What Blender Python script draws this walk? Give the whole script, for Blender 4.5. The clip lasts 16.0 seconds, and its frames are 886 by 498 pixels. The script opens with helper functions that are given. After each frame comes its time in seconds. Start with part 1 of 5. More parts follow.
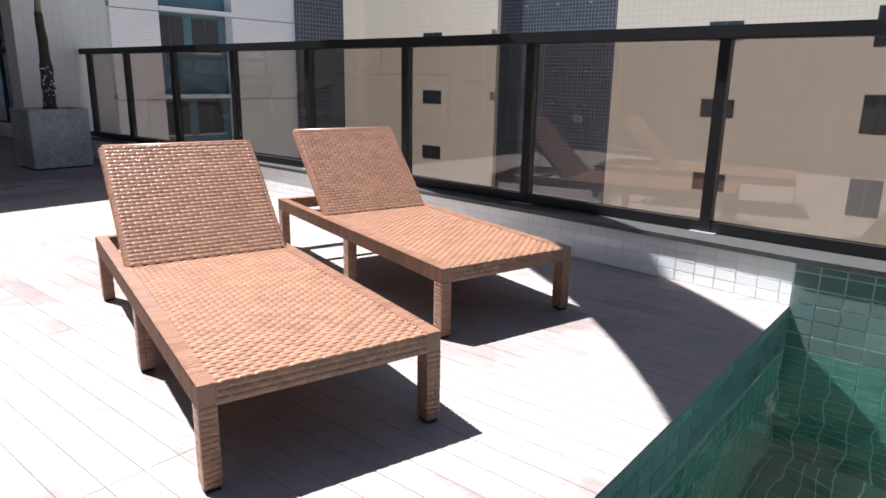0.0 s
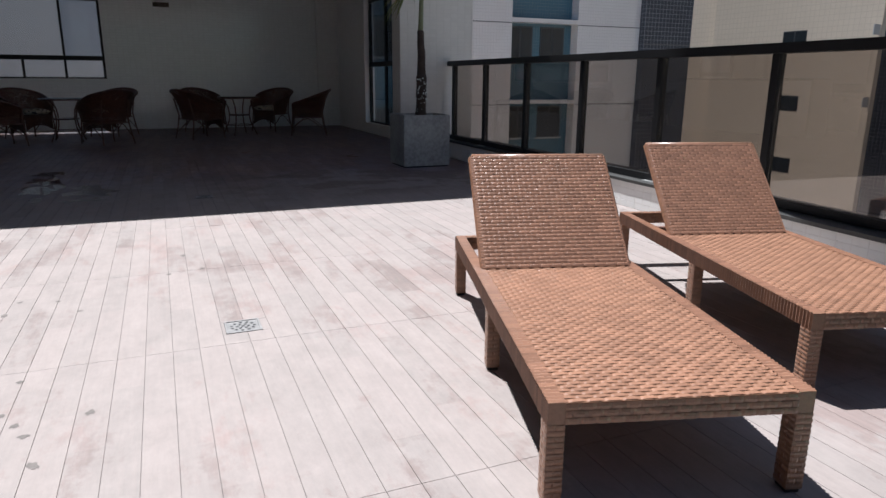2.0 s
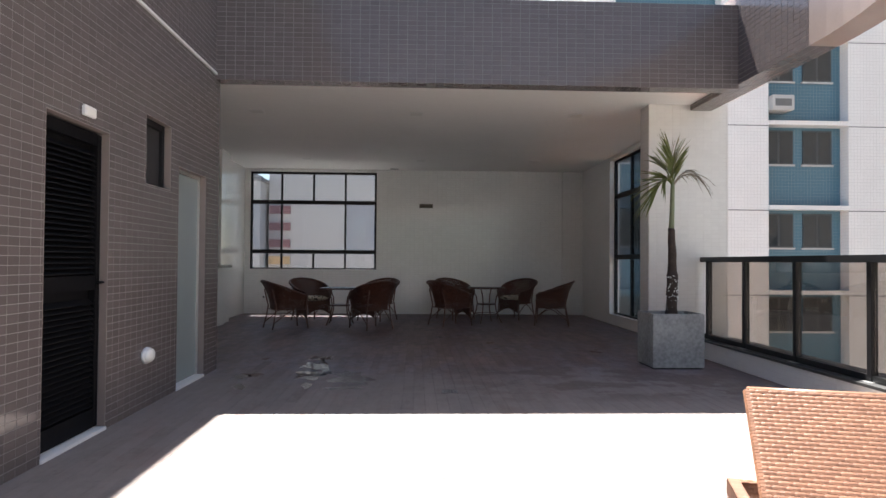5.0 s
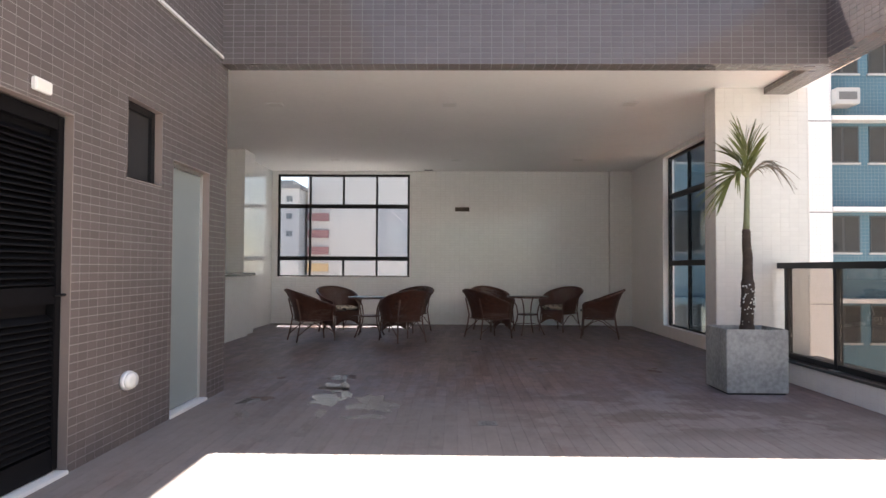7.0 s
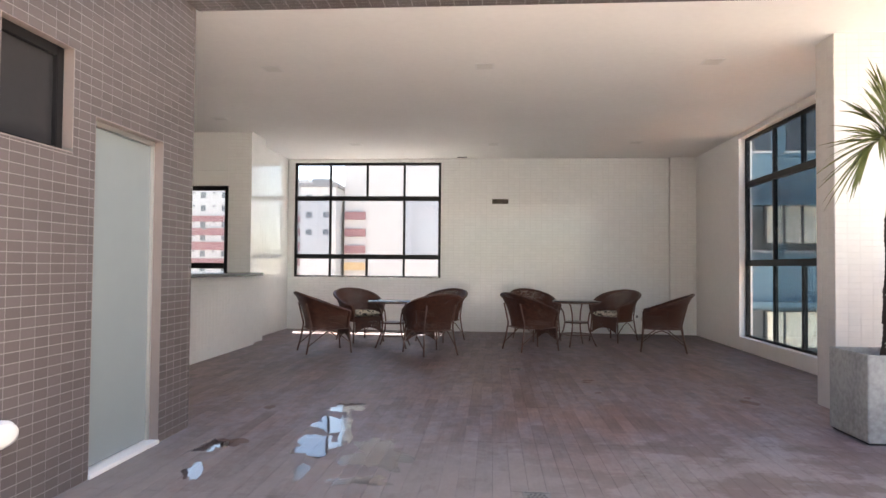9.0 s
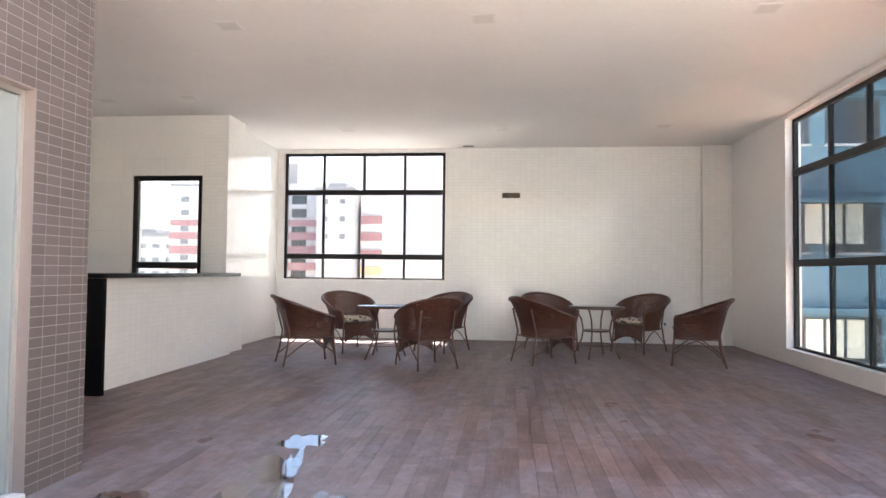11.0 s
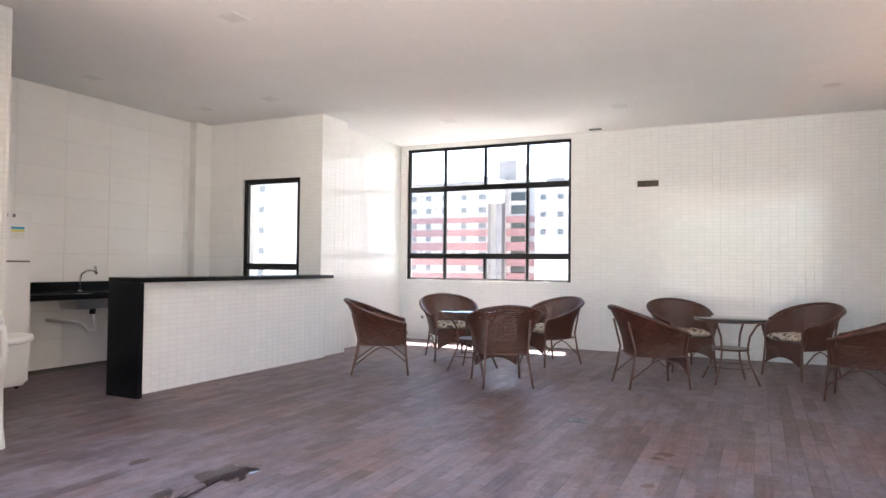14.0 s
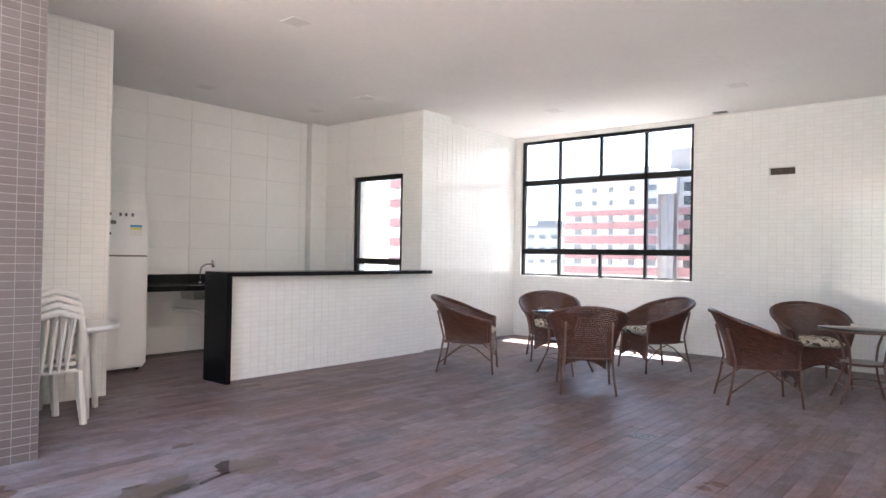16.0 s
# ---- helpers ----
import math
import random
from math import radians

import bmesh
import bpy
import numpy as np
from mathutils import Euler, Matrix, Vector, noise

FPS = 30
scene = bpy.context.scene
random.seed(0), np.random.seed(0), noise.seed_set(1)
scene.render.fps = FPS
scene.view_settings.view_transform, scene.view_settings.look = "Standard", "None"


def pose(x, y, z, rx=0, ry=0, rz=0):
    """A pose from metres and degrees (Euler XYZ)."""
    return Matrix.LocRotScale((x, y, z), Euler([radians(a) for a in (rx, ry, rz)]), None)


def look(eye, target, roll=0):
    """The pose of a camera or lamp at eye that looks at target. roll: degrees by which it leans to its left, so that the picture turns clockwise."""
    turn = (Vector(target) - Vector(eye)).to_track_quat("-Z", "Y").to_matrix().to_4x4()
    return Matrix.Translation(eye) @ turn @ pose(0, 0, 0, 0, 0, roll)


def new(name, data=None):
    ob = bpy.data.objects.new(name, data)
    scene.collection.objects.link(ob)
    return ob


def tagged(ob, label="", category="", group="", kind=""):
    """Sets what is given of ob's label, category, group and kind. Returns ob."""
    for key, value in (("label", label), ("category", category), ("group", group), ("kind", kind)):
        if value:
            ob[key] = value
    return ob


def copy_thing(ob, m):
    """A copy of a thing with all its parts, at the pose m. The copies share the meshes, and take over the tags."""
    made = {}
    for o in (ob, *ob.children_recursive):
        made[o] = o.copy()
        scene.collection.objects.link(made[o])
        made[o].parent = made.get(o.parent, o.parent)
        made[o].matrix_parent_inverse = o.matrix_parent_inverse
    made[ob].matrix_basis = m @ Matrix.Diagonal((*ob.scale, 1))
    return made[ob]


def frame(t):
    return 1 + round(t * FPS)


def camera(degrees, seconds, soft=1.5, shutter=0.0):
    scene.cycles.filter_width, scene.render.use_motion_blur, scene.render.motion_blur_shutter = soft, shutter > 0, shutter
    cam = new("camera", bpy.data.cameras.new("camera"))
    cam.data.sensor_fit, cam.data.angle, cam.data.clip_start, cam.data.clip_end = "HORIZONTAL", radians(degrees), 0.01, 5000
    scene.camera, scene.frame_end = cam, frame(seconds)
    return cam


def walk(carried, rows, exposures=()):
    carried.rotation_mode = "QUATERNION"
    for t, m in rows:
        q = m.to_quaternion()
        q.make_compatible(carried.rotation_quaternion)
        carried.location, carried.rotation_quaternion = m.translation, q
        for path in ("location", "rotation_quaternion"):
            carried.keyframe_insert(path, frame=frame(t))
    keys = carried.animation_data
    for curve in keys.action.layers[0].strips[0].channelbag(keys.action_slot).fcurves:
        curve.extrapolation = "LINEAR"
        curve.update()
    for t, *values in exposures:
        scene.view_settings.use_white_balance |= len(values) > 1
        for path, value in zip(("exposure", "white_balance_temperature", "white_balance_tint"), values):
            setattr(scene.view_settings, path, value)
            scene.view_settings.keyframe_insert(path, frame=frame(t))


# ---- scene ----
cam = camera(67.5, 16.0)
PATH = [
    (0, (0.561, 0.25, 1.017), (2.055, 1.483, 0.52), 1.0),
    (0.5, (0.534, 0.261, 1.026), (1.834, 1.697, 0.527), 0.8),
    (1, (0.515, 0.285, 1.035), (1.658, 1.848, 0.536), 0.7),
    (1.5, (0.498, 0.31, 1.049), (1.462, 1.99, 0.55), 0.6),
    (2, (0.498, 0.365, 1.058), (1.248, 2.151, 0.562), 0.4),
    (2.5, (0.489, 0.438, 1.103), (1.015, 2.315, 0.653), 0.4),
    (3, (0.48, 0.457, 1.167), (0.824, 2.405, 0.877), 0.2),
    (3.5, (0.49, 0.444, 1.214), (0.723, 2.426, 1.076), 0.0),
    (4, (0.487, 0.44, 1.224), (0.636, 2.434, 1.186), 0.1),
    (4.2, (0.467, 0.437, 1.209), (0.601, 2.432, 1.204), 0.1),
    (6.3, (0.479, 1.008, 1.229), (0.491, 3.007, 1.287), 0.5),
    (6.5, (0.501, 1.124, 1.216), (0.505, 3.123, 1.278), 0.3),
    (7, (0.528, 1.481, 1.218), (0.495, 3.48, 1.276), 0.3),
    (7.5, (0.507, 1.923, 1.231), (0.458, 3.921, 1.285), 0.4),
    (8, (0.548, 2.352, 1.233), (0.472, 4.349, 1.286), 0.3),
    (8.5, (0.558, 2.756, 1.228), (0.422, 4.751, 1.281), 0.4),
    (9, (0.548, 3.122, 1.228), (0.401, 5.116, 1.283), 0.5),
    (9.2, (0.528, 3.283, 1.225), (0.383, 5.276, 1.283), 0.5),
    (11.3, (0.762, 4.634, 1.161), (0.552, 6.622, 1.231), 0.5),
    (11.5, (0.812, 4.797, 1.172), (0.6, 6.785, 1.241), 0.4),
    (12, (1.04, 5.075, 1.18), (0.816, 7.061, 1.25), 0.3),
    (12.5, (1.319, 5.31, 1.183), (0.975, 7.279, 1.245), 0.2),
    (13, (1.613, 5.542, 1.236), (1.128, 7.482, 1.289), 0.3),
    (13.5, (1.896, 5.658, 1.236), (1.185, 7.527, 1.293), 0.4),
    (14, (2.188, 5.786, 1.27), (1.327, 7.591, 1.318), 0.6),
    (14.5, (2.455, 5.986, 1.297), (1.489, 7.737, 1.337), 0.6),
    (15, (2.673, 6.094, 1.294), (1.569, 7.762, 1.336), 0.7),
    (15.5, (2.843, 6.262, 1.303), (1.646, 7.864, 1.337), 0.9),
    (16, (2.883, 6.452, 1.327), (1.596, 7.984, 1.346), 1.0),
]
walk(cam, [(t, look(eye, target, roll)) for t, eye, target, roll in PATH],
     [(0.0, 1.88, 5900, 10), (0.5, 1.65, 5900, 10), (1.0, 1.47, 5850, 10), (2.0, 1.17, 5900, 10), (3.0, 1.02, 6050, 10), (3.5, 1.1, 6150, 10), (4.0, 1.7, 6250, 10), (6.5, 3.16, 6650, 12), (7.0, 3.4, 6750, 12), (8.0, 4.0, 6900, 13), (9.0, 4.22, 7000, 13), (11.5, 4.88, 6850, 13), (13.0, 4.97, 6750, 13), (16.0, 4.92, 6500, 13)])

# ---- world, sun, exposure ----
SUN_WAY = Vector((-0.10, 0.49, 1.0)).normalized()
world = bpy.data.worlds.new("sky")
scene.world = world
world.use_nodes = True
wn = world.node_tree
sky = wn.nodes.new("ShaderNodeTexSky")
sky.sky_type = "NISHITA"
sky.sun_disc = False
sky.sun_elevation = math.asin(SUN_WAY.z)
sky.sun_rotation = math.atan2(SUN_WAY.x, SUN_WAY.y)
wn.nodes["Background"].inputs["Strength"].default_value = 0.04
wn.links.new(sky.outputs[0], wn.nodes["Background"].inputs["Color"])
sun_data = bpy.data.lights.new("sun", "SUN")
sun_data.energy, sun_data.angle, sun_data.color = 5.0, radians(0.53), (1.0, 0.965, 0.92)
sun = new("sun", sun_data)
sun.matrix_world = look(SUN_WAY * 30, (0, 0, 0))


# ---- materials ----
def mat(name, color, rough=0.6, metal=0.0, vary=0.08, scale=6.0, bump=0.0, bump_scale=60.0, spec=0.5, rand=0.0, island=0.0, coat=0.0):
    """Principled material: two scales of noise on the colour, fine relief, and an own shade for each piece."""
    m = bpy.data.materials.new(name)
    m.use_nodes = True
    t, b = m.node_tree, m.node_tree.nodes["Principled BSDF"]
    b.inputs["Roughness"].default_value, b.inputs["Metallic"].default_value = rough, metal
    b.inputs["Specular IOR Level"].default_value = spec
    b.inputs["Coat Weight"].default_value = coat
    N, L = t.nodes.new, t.links.new
    geo = N("ShaderNodeNewGeometry")
    big, fine = N("ShaderNodeTexNoise"), N("ShaderNodeTexNoise")
    big.inputs["Scale"].default_value, fine.inputs["Scale"].default_value = scale, scale * 9
    big.inputs["Detail"].default_value = fine.inputs["Detail"].default_value = 4
    L(geo.outputs["Position"], big.inputs["Vector"]), L(geo.outputs["Position"], fine.inputs["Vector"])
    add = N("ShaderNodeMath"); add.operation = "ADD"
    L(big.outputs["Fac"], add.inputs[0]), L(fine.outputs["Fac"], add.inputs[1])
    rng = N("ShaderNodeMapRange")
    rng.inputs["From Min"].default_value, rng.inputs["From Max"].default_value = 0.6, 1.4
    rng.inputs["To Min"].default_value, rng.inputs["To Max"].default_value = 1 - vary, 1 + vary
    L(add.outputs[0], rng.inputs["Value"])
    value = rng.outputs[0]
    for amount, node, socket in ((rand, "ShaderNodeObjectInfo", "Random"), (island, "ShaderNodeNewGeometry", "Random Per Island")):
        if amount:
            src, r2, mul = N(node), N("ShaderNodeMapRange"), N("ShaderNodeMath")
            r2.inputs["To Min"].default_value, r2.inputs["To Max"].default_value = 1 - amount, 1 + amount
            mul.operation = "MULTIPLY"
            L(src.outputs[socket], r2.inputs["Value"]), L(value, mul.inputs[0]), L(r2.outputs[0], mul.inputs[1])
            value = mul.outputs[0]
    mixer = N("ShaderNodeVectorMath"); mixer.operation = "SCALE"
    mixer.inputs[0].default_value = color[:3]
    L(value, mixer.inputs["Scale"]), L(mixer.outputs[0], b.inputs["Base Color"])
    if bump:
        bn, bp = N("ShaderNodeTexNoise"), N("ShaderNodeBump")
        bn.inputs["Scale"].default_value, bn.inputs["Detail"].default_value = bump_scale, 5
        bp.inputs["Strength"].default_value, bp.inputs["Distance"].default_value = bump, 0.01
        L(geo.outputs["Position"], bn.inputs["Vector"]), L(bn.outputs["Fac"], bp.inputs["Height"]), L(bp.outputs[0], b.inputs["Normal"])
    return m


def glass(name, color, rough=0.0, mirror=0.06):
    """Thin pane: lets light pass with a tint and mirrors a little, more at a slant."""
    m = bpy.data.materials.new(name)
    m.use_nodes = True
    t = m.node_tree
    t.nodes.remove(t.nodes["Principled BSDF"])
    N, L = t.nodes.new, t.links.new
    clear, gloss, mix, lay, power, scale = N("ShaderNodeBsdfTransparent"), N("ShaderNodeBsdfGlossy"), N("ShaderNodeMixShader"), N("ShaderNodeLayerWeight"), N("ShaderNodeMath"), N("ShaderNodeMath")
    clear.inputs["Color"].default_value = (*color, 1)
    gloss.inputs["Roughness"].default_value = rough
    lay.inputs["Blend"].default_value = 0.5
    power.operation, power.inputs[1].default_value = "POWER", 5.0
    scale.operation, scale.inputs[1].default_value, scale.inputs[2].default_value = "MULTIPLY_ADD", 0.7, mirror
    L(lay.outputs["Facing"], power.inputs[0]), L(power.outputs[0], scale.inputs[0]), L(scale.outputs[0], mix.inputs[0])
    L(clear.outputs[0], mix.inputs[1]), L(gloss.outputs[0], mix.inputs[2]), L(mix.outputs[0], t.nodes["Material Output"].inputs["Surface"])
    return m


def mosaic(name, color, joint, size, rough=0.4, vary=0.1):
    """Small square facade tiles with joints, on upright walls."""
    m = mat(name, color, rough, vary=vary, scale=1.5)
    t = m.node_tree
    N, L = t.nodes.new, t.links.new
    b = t.nodes["Principled BSDF"]
    src = b.inputs["Base Color"].links[0].from_socket
    co, sep, add, com, br, mix = N("ShaderNodeTexCoord"), N("ShaderNodeSeparateXYZ"), N("ShaderNodeMath"), N("ShaderNodeCombineXYZ"), N("ShaderNodeTexBrick"), N("ShaderNodeMix")
    L(co.outputs["Object"], sep.inputs[0]), L(sep.outputs["X"], add.inputs[0]), L(sep.outputs["Y"], add.inputs[1])
    L(add.outputs[0], com.inputs["X"]), L(sep.outputs["Z"], com.inputs["Y"]), L(com.outputs[0], br.inputs["Vector"])
    br.offset = 0.0
    for k, v in (("Scale", 1.0), ("Mortar Size", size * 0.06), ("Brick Width", size), ("Row Height", size), ("Mortar Smooth", 0.2)):
        br.inputs[k].default_value = v
    mix.data_type = "RGBA"
    mix.inputs["B"].default_value = (*joint, 1)
    L(br.outputs["Fac"], mix.inputs["Factor"]), L(src, mix.inputs["A"]), L(mix.outputs["Result"], b.inputs["Base Color"])
    return m


M_PAINT = mat("white ceiling paint", (0.86, 0.85, 0.83), 0.85, vary=0.03, scale=1.5, bump=0.05)
M_WTILE = mat("white glazed tile", (0.84, 0.84, 0.82), 0.1, vary=0.02, scale=3, rand=0.02, island=0.02)
M_WGROUT = mat("pale grout", (0.735, 0.725, 0.705), 0.9, vary=0.05, scale=8)
M_BTILE = mat("grey-brown glazed tile", (0.128, 0.110, 0.107), 0.13, vary=0.05, scale=5, rand=0.08, island=0.08)
M_BGROUT = mat("light grout", (0.222, 0.205, 0.199), 0.9, vary=0.06, scale=8)


def plank_material():
    """Brown wood-look porcelain under uneven grey dust, each plank with its own shade."""
    m = bpy.data.materials.new("wood-look porcelain plank")
    m.use_nodes = True
    t, b = m.node_tree, m.node_tree.nodes["Principled BSDF"]
    N, L = t.nodes.new, t.links.new
    geo, info = N("ShaderNodeNewGeometry"), N("ShaderNodeObjectInfo")

    def cloud(scale, detail, stretch, rough=0.6):
        mp, n = N("ShaderNodeMapping"), N("ShaderNodeTexNoise")
        mp.inputs["Scale"].default_value = stretch
        n.inputs["Scale"].default_value, n.inputs["Detail"].default_value, n.inputs["Roughness"].default_value = scale, detail, rough
        L(geo.outputs["Position"], mp.inputs["Vector"]), L(mp.outputs[0], n.inputs["Vector"])
        return n.outputs["Fac"]

    def calc(op, a, c, d=None):
        n = N("ShaderNodeMath")
        n.operation = op
        for k, v in enumerate((a, c, d)):
            if v is None:
                continue
            if hasattr(v, "is_linked"):
                L(v, n.inputs[k])
            else:
                n.inputs[k].default_value = v
        return n.outputs[0]

    sep, cell, white = N("ShaderNodeSeparateXYZ"), N("ShaderNodeCombineXYZ"), N("ShaderNodeTexWhiteNoise")
    L(geo.outputs["Position"], sep.inputs[0])
    lane = calc("FLOOR", calc("MULTIPLY", calc("SUBTRACT", 4.36, sep.outputs["X"]), 10.0), 0.0)
    slip = calc("FRACT", calc("MULTIPLY", lane, 0.618), 0.0)
    L(lane, cell.inputs["X"]), L(calc("FLOOR", calc("ADD", calc("MULTIPLY", sep.outputs["Y"], 1.55), slip), 0.0), cell.inputs["Y"])
    white.noise_dimensions = "2D"
    L(cell.outputs[0], white.inputs["Vector"])
    own = calc("ADD", calc("MULTIPLY", white.outputs["Value"], 0.8), calc("MULTIPLY", info.outputs["Random"], 0.2))
    dust, smear, grain, speck = cloud(0.55, 5, (1, 0.8, 1)), cloud(2.6, 6, (1.5, 0.6, 1), 0.7), cloud(26, 4, (2.2, 0.14, 1)), cloud(14, 6, (1, 0.8, 1), 0.75)

    def blend(lo, hi, fac):
        n = N("ShaderNodeMix")
        n.data_type = "RGBA"
        for k, v in (("A", lo), ("B", hi)):
            if isinstance(v, tuple):
                n.inputs[k].default_value = (*v, 1)
            else:
                L(v, n.inputs[k])
        L(fac, n.inputs["Factor"])
        return n.outputs["Result"]

    def step(value, lo, hi, top=1.0):
        n = N("ShaderNodeMapRange")
        n.inputs["From Min"].default_value, n.inputs["From Max"].default_value, n.inputs["To Max"].default_value = lo, hi, top
        L(value, n.inputs["Value"])
        return n.outputs[0]

    tone = calc("ADD", calc("MULTIPLY", own, 0.66), calc("MULTIPLY", step(grain, 0.3, 0.7), 0.34))
    wood = blend((0.058, 0.028, 0.023), (0.275, 0.176, 0.157), tone)
    # the open terrace, past the front beam, is paler and more even; under the roof the planks stay brown
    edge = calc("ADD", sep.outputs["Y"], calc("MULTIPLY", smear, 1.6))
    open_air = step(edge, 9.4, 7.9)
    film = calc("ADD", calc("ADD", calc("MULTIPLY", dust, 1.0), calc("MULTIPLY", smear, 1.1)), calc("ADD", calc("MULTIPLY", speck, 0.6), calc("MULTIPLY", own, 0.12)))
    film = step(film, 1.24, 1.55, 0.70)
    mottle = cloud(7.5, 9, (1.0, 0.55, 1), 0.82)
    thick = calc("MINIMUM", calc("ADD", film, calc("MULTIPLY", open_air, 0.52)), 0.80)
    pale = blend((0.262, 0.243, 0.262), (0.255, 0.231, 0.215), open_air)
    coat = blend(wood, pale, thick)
    # damp patches that have drawn away from the planter
    box_x = calc("MULTIPLY", step(sep.outputs["X"], 0.6, 1.5), step(sep.outputs["X"], 4.2, 3.4))
    box_y = calc("MULTIPLY", step(sep.outputs["Y"], 6.2, 6.6), step(sep.outputs["Y"], 8.9, 7.9))
    wet = step(calc("ADD", cloud(1.15, 7, (1, 1.25, 1), 0.68), calc("MULTIPLY", own, 0.05)), 0.50, 0.56)
    wet = calc("MULTIPLY", calc("MULTIPLY", box_x, box_y), wet)
    worn = N("ShaderNodeVectorMath")
    worn.operation = "SCALE"
    L(blend(coat, (0.105, 0.062, 0.050), calc("MULTIPLY", wet, 0.5)), worn.inputs[0])
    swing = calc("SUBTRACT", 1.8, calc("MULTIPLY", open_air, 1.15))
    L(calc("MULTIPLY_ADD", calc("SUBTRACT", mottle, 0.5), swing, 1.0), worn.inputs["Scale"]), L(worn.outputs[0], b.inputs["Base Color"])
    r2 = N("ShaderNodeMapRange")
    r2.inputs["To Min"].default_value, r2.inputs["To Max"].default_value = 0.36, 0.72
    b.inputs["Specular IOR Level"].default_value = 0.14
    L(thick, r2.inputs["Value"]), L(r2.outputs[0], b.inputs["Roughness"])
    bp = N("ShaderNodeBump")
    bp.inputs["Strength"].default_value, bp.inputs["Distance"].default_value = 0.25, 0.004
    L(grain, bp.inputs["Height"]), L(bp.outputs[0], b.inputs["Normal"])
    return m


M_PLANK = plank_material()
M_JOINT = mat("dull floor joint", (0.135, 0.117, 0.110), 0.9, vary=0.5, scale=2.5)
M_BLACK = mat("black powder-coated aluminium", (0.010, 0.010, 0.011), 0.45, vary=0.1, spec=0.3)
M_LOUVRE = mat("matt black louvre paint", (0.004, 0.004, 0.005), 0.6, vary=0.1, spec=0.12)
M_GRANITE = mat("black granite", (0.008, 0.008, 0.009), 0.2, vary=0.5, scale=90, spec=0.2)
M_STONE = mat("grey granite coping", (0.05, 0.05, 0.048), 0.4, vary=0.3, scale=40)
M_WICKER = mat("tan synthetic wicker", (0.226, 0.116, 0.071), 0.30, vary=0.18, scale=15, island=0.16)
M_DWICKER = mat("dark brown wicker", (0.084, 0.030, 0.018), 0.33, vary=0.25, scale=22, island=0.38)
M_BROWNMETAL = mat("brown painted steel tube", (0.125, 0.060, 0.043), 0.36, vary=0.1)
M_CONC = mat("grey concrete", (0.33, 0.335, 0.32), 0.75, vary=0.36, scale=3, bump=0.2, bump_scale=30)
M_POOL = mat("green pool tile", (0.150, 0.208, 0.190), 0.2, vary=0.12, rand=0.12, island=0.12)
M_PGROUT = mat("pool grout", (0.46, 0.53, 0.50), 0.9)
M_SMOKE = glass("smoked railing glass", (0.77, 0.72, 0.68), mirror=0.085)
M_CLEAR = glass("clear window glass", (0.83, 0.85, 0.86), mirror=0.04)
M_SHADE = glass("grey doubled sash glass", (0.48, 0.52, 0.56), mirror=0.05)
M_SIDE = glass("faintly blue side window glass", (0.74, 0.79, 0.82), mirror=0.04)
M_TINT = glass("pale grey sash glass", (0.70, 0.74, 0.78), mirror=0.05)

M_BIGTILE = mat("large white wall tile", (0.84, 0.84, 0.82), 0.22, vary=0.02, scale=2, rand=0.015)
M_CREAMTILE = mat("cream glazed tile", (0.66, 0.635, 0.60), 0.14, vary=0.03, scale=3, rand=0.02, island=0.02)
M_CREAMGROUT = mat("cream grout", (0.60, 0.575, 0.54), 0.9, vary=0.05, scale=8)
M_ROUGH = mat("raw mortar", (0.12, 0.10, 0.08), 0.95, vary=0.6, scale=30, bump=0.6)
M_BTILE_FLAT = mat("brown tile of the curved beam", (0.27, 0.215, 0.19), 0.3, vary=0.08)
M_TILE_REVEAL = mat("brown tile reveal", (0.22, 0.18, 0.165), 0.35, vary=0.06, scale=10)
M_WHITE = mat("white lacquer", (0.78, 0.78, 0.77), 0.35, vary=0.03)
# near-black base colour that stands in for deep shade
M_DARK = mat("near-black in place of shade", (0.03, 0.03, 0.03), 0.9)
M_FROST = mat("frosted pale green glass", (0.255, 0.298, 0.302), 0.35, vary=0.03, scale=1.0)
M_ALU = mat("anodised aluminium", (0.62, 0.62, 0.60), 0.35, 0.8, vary=0.05)
M_SOIL = mat("potting soil", (0.03, 0.022, 0.016), 0.95, vary=0.5, scale=30, bump=0.8)
M_TRUNK = mat("palm trunk", (0.05, 0.035, 0.028), 0.8, vary=0.5, scale=14, bump=0.5, bump_scale=50)
M_SHAFT = mat("green crownshaft", (0.17, 0.19, 0.10), 0.5, vary=0.2, scale=8)
M_FROND = mat("palm leaf", (0.135, 0.15, 0.042), 0.45, vary=0.25, scale=9)
M_DRY = mat("withered leaf", (0.22, 0.18, 0.13), 0.8, vary=0.3, scale=9)
M_STEEL = mat("brushed steel", (0.60, 0.60, 0.60), 0.25, 1.0, vary=0.08, scale=30)
M_DRAIN = mat("dull drain steel", (0.17, 0.165, 0.16), 0.5, 0.2, vary=0.35, scale=30)
M_PLASTIC = mat("white plastic", (0.76, 0.76, 0.74), 0.38, vary=0.04)
M_ENAMEL = mat("white enamel", (0.80, 0.80, 0.80), 0.25, vary=0.015)
M_GREY = mat("dark grey plastic", (0.12, 0.12, 0.12), 0.5)
M_BLUE = mat("blue label", (0.05, 0.30, 0.50), 0.5)
M_YELLOW = mat("yellow label", (0.65, 0.60, 0.15), 0.5)
M_PAPER = mat("paper label", (0.68, 0.70, 0.66), 0.6)
M_OBSCURE = mat("obscured dark glass", (0.026, 0.026, 0.028), 0.3, vary=0.1, scale=3)
M_OPAL = mat("opal diffuser", (0.78, 0.78, 0.74), 0.3, vary=0.03)
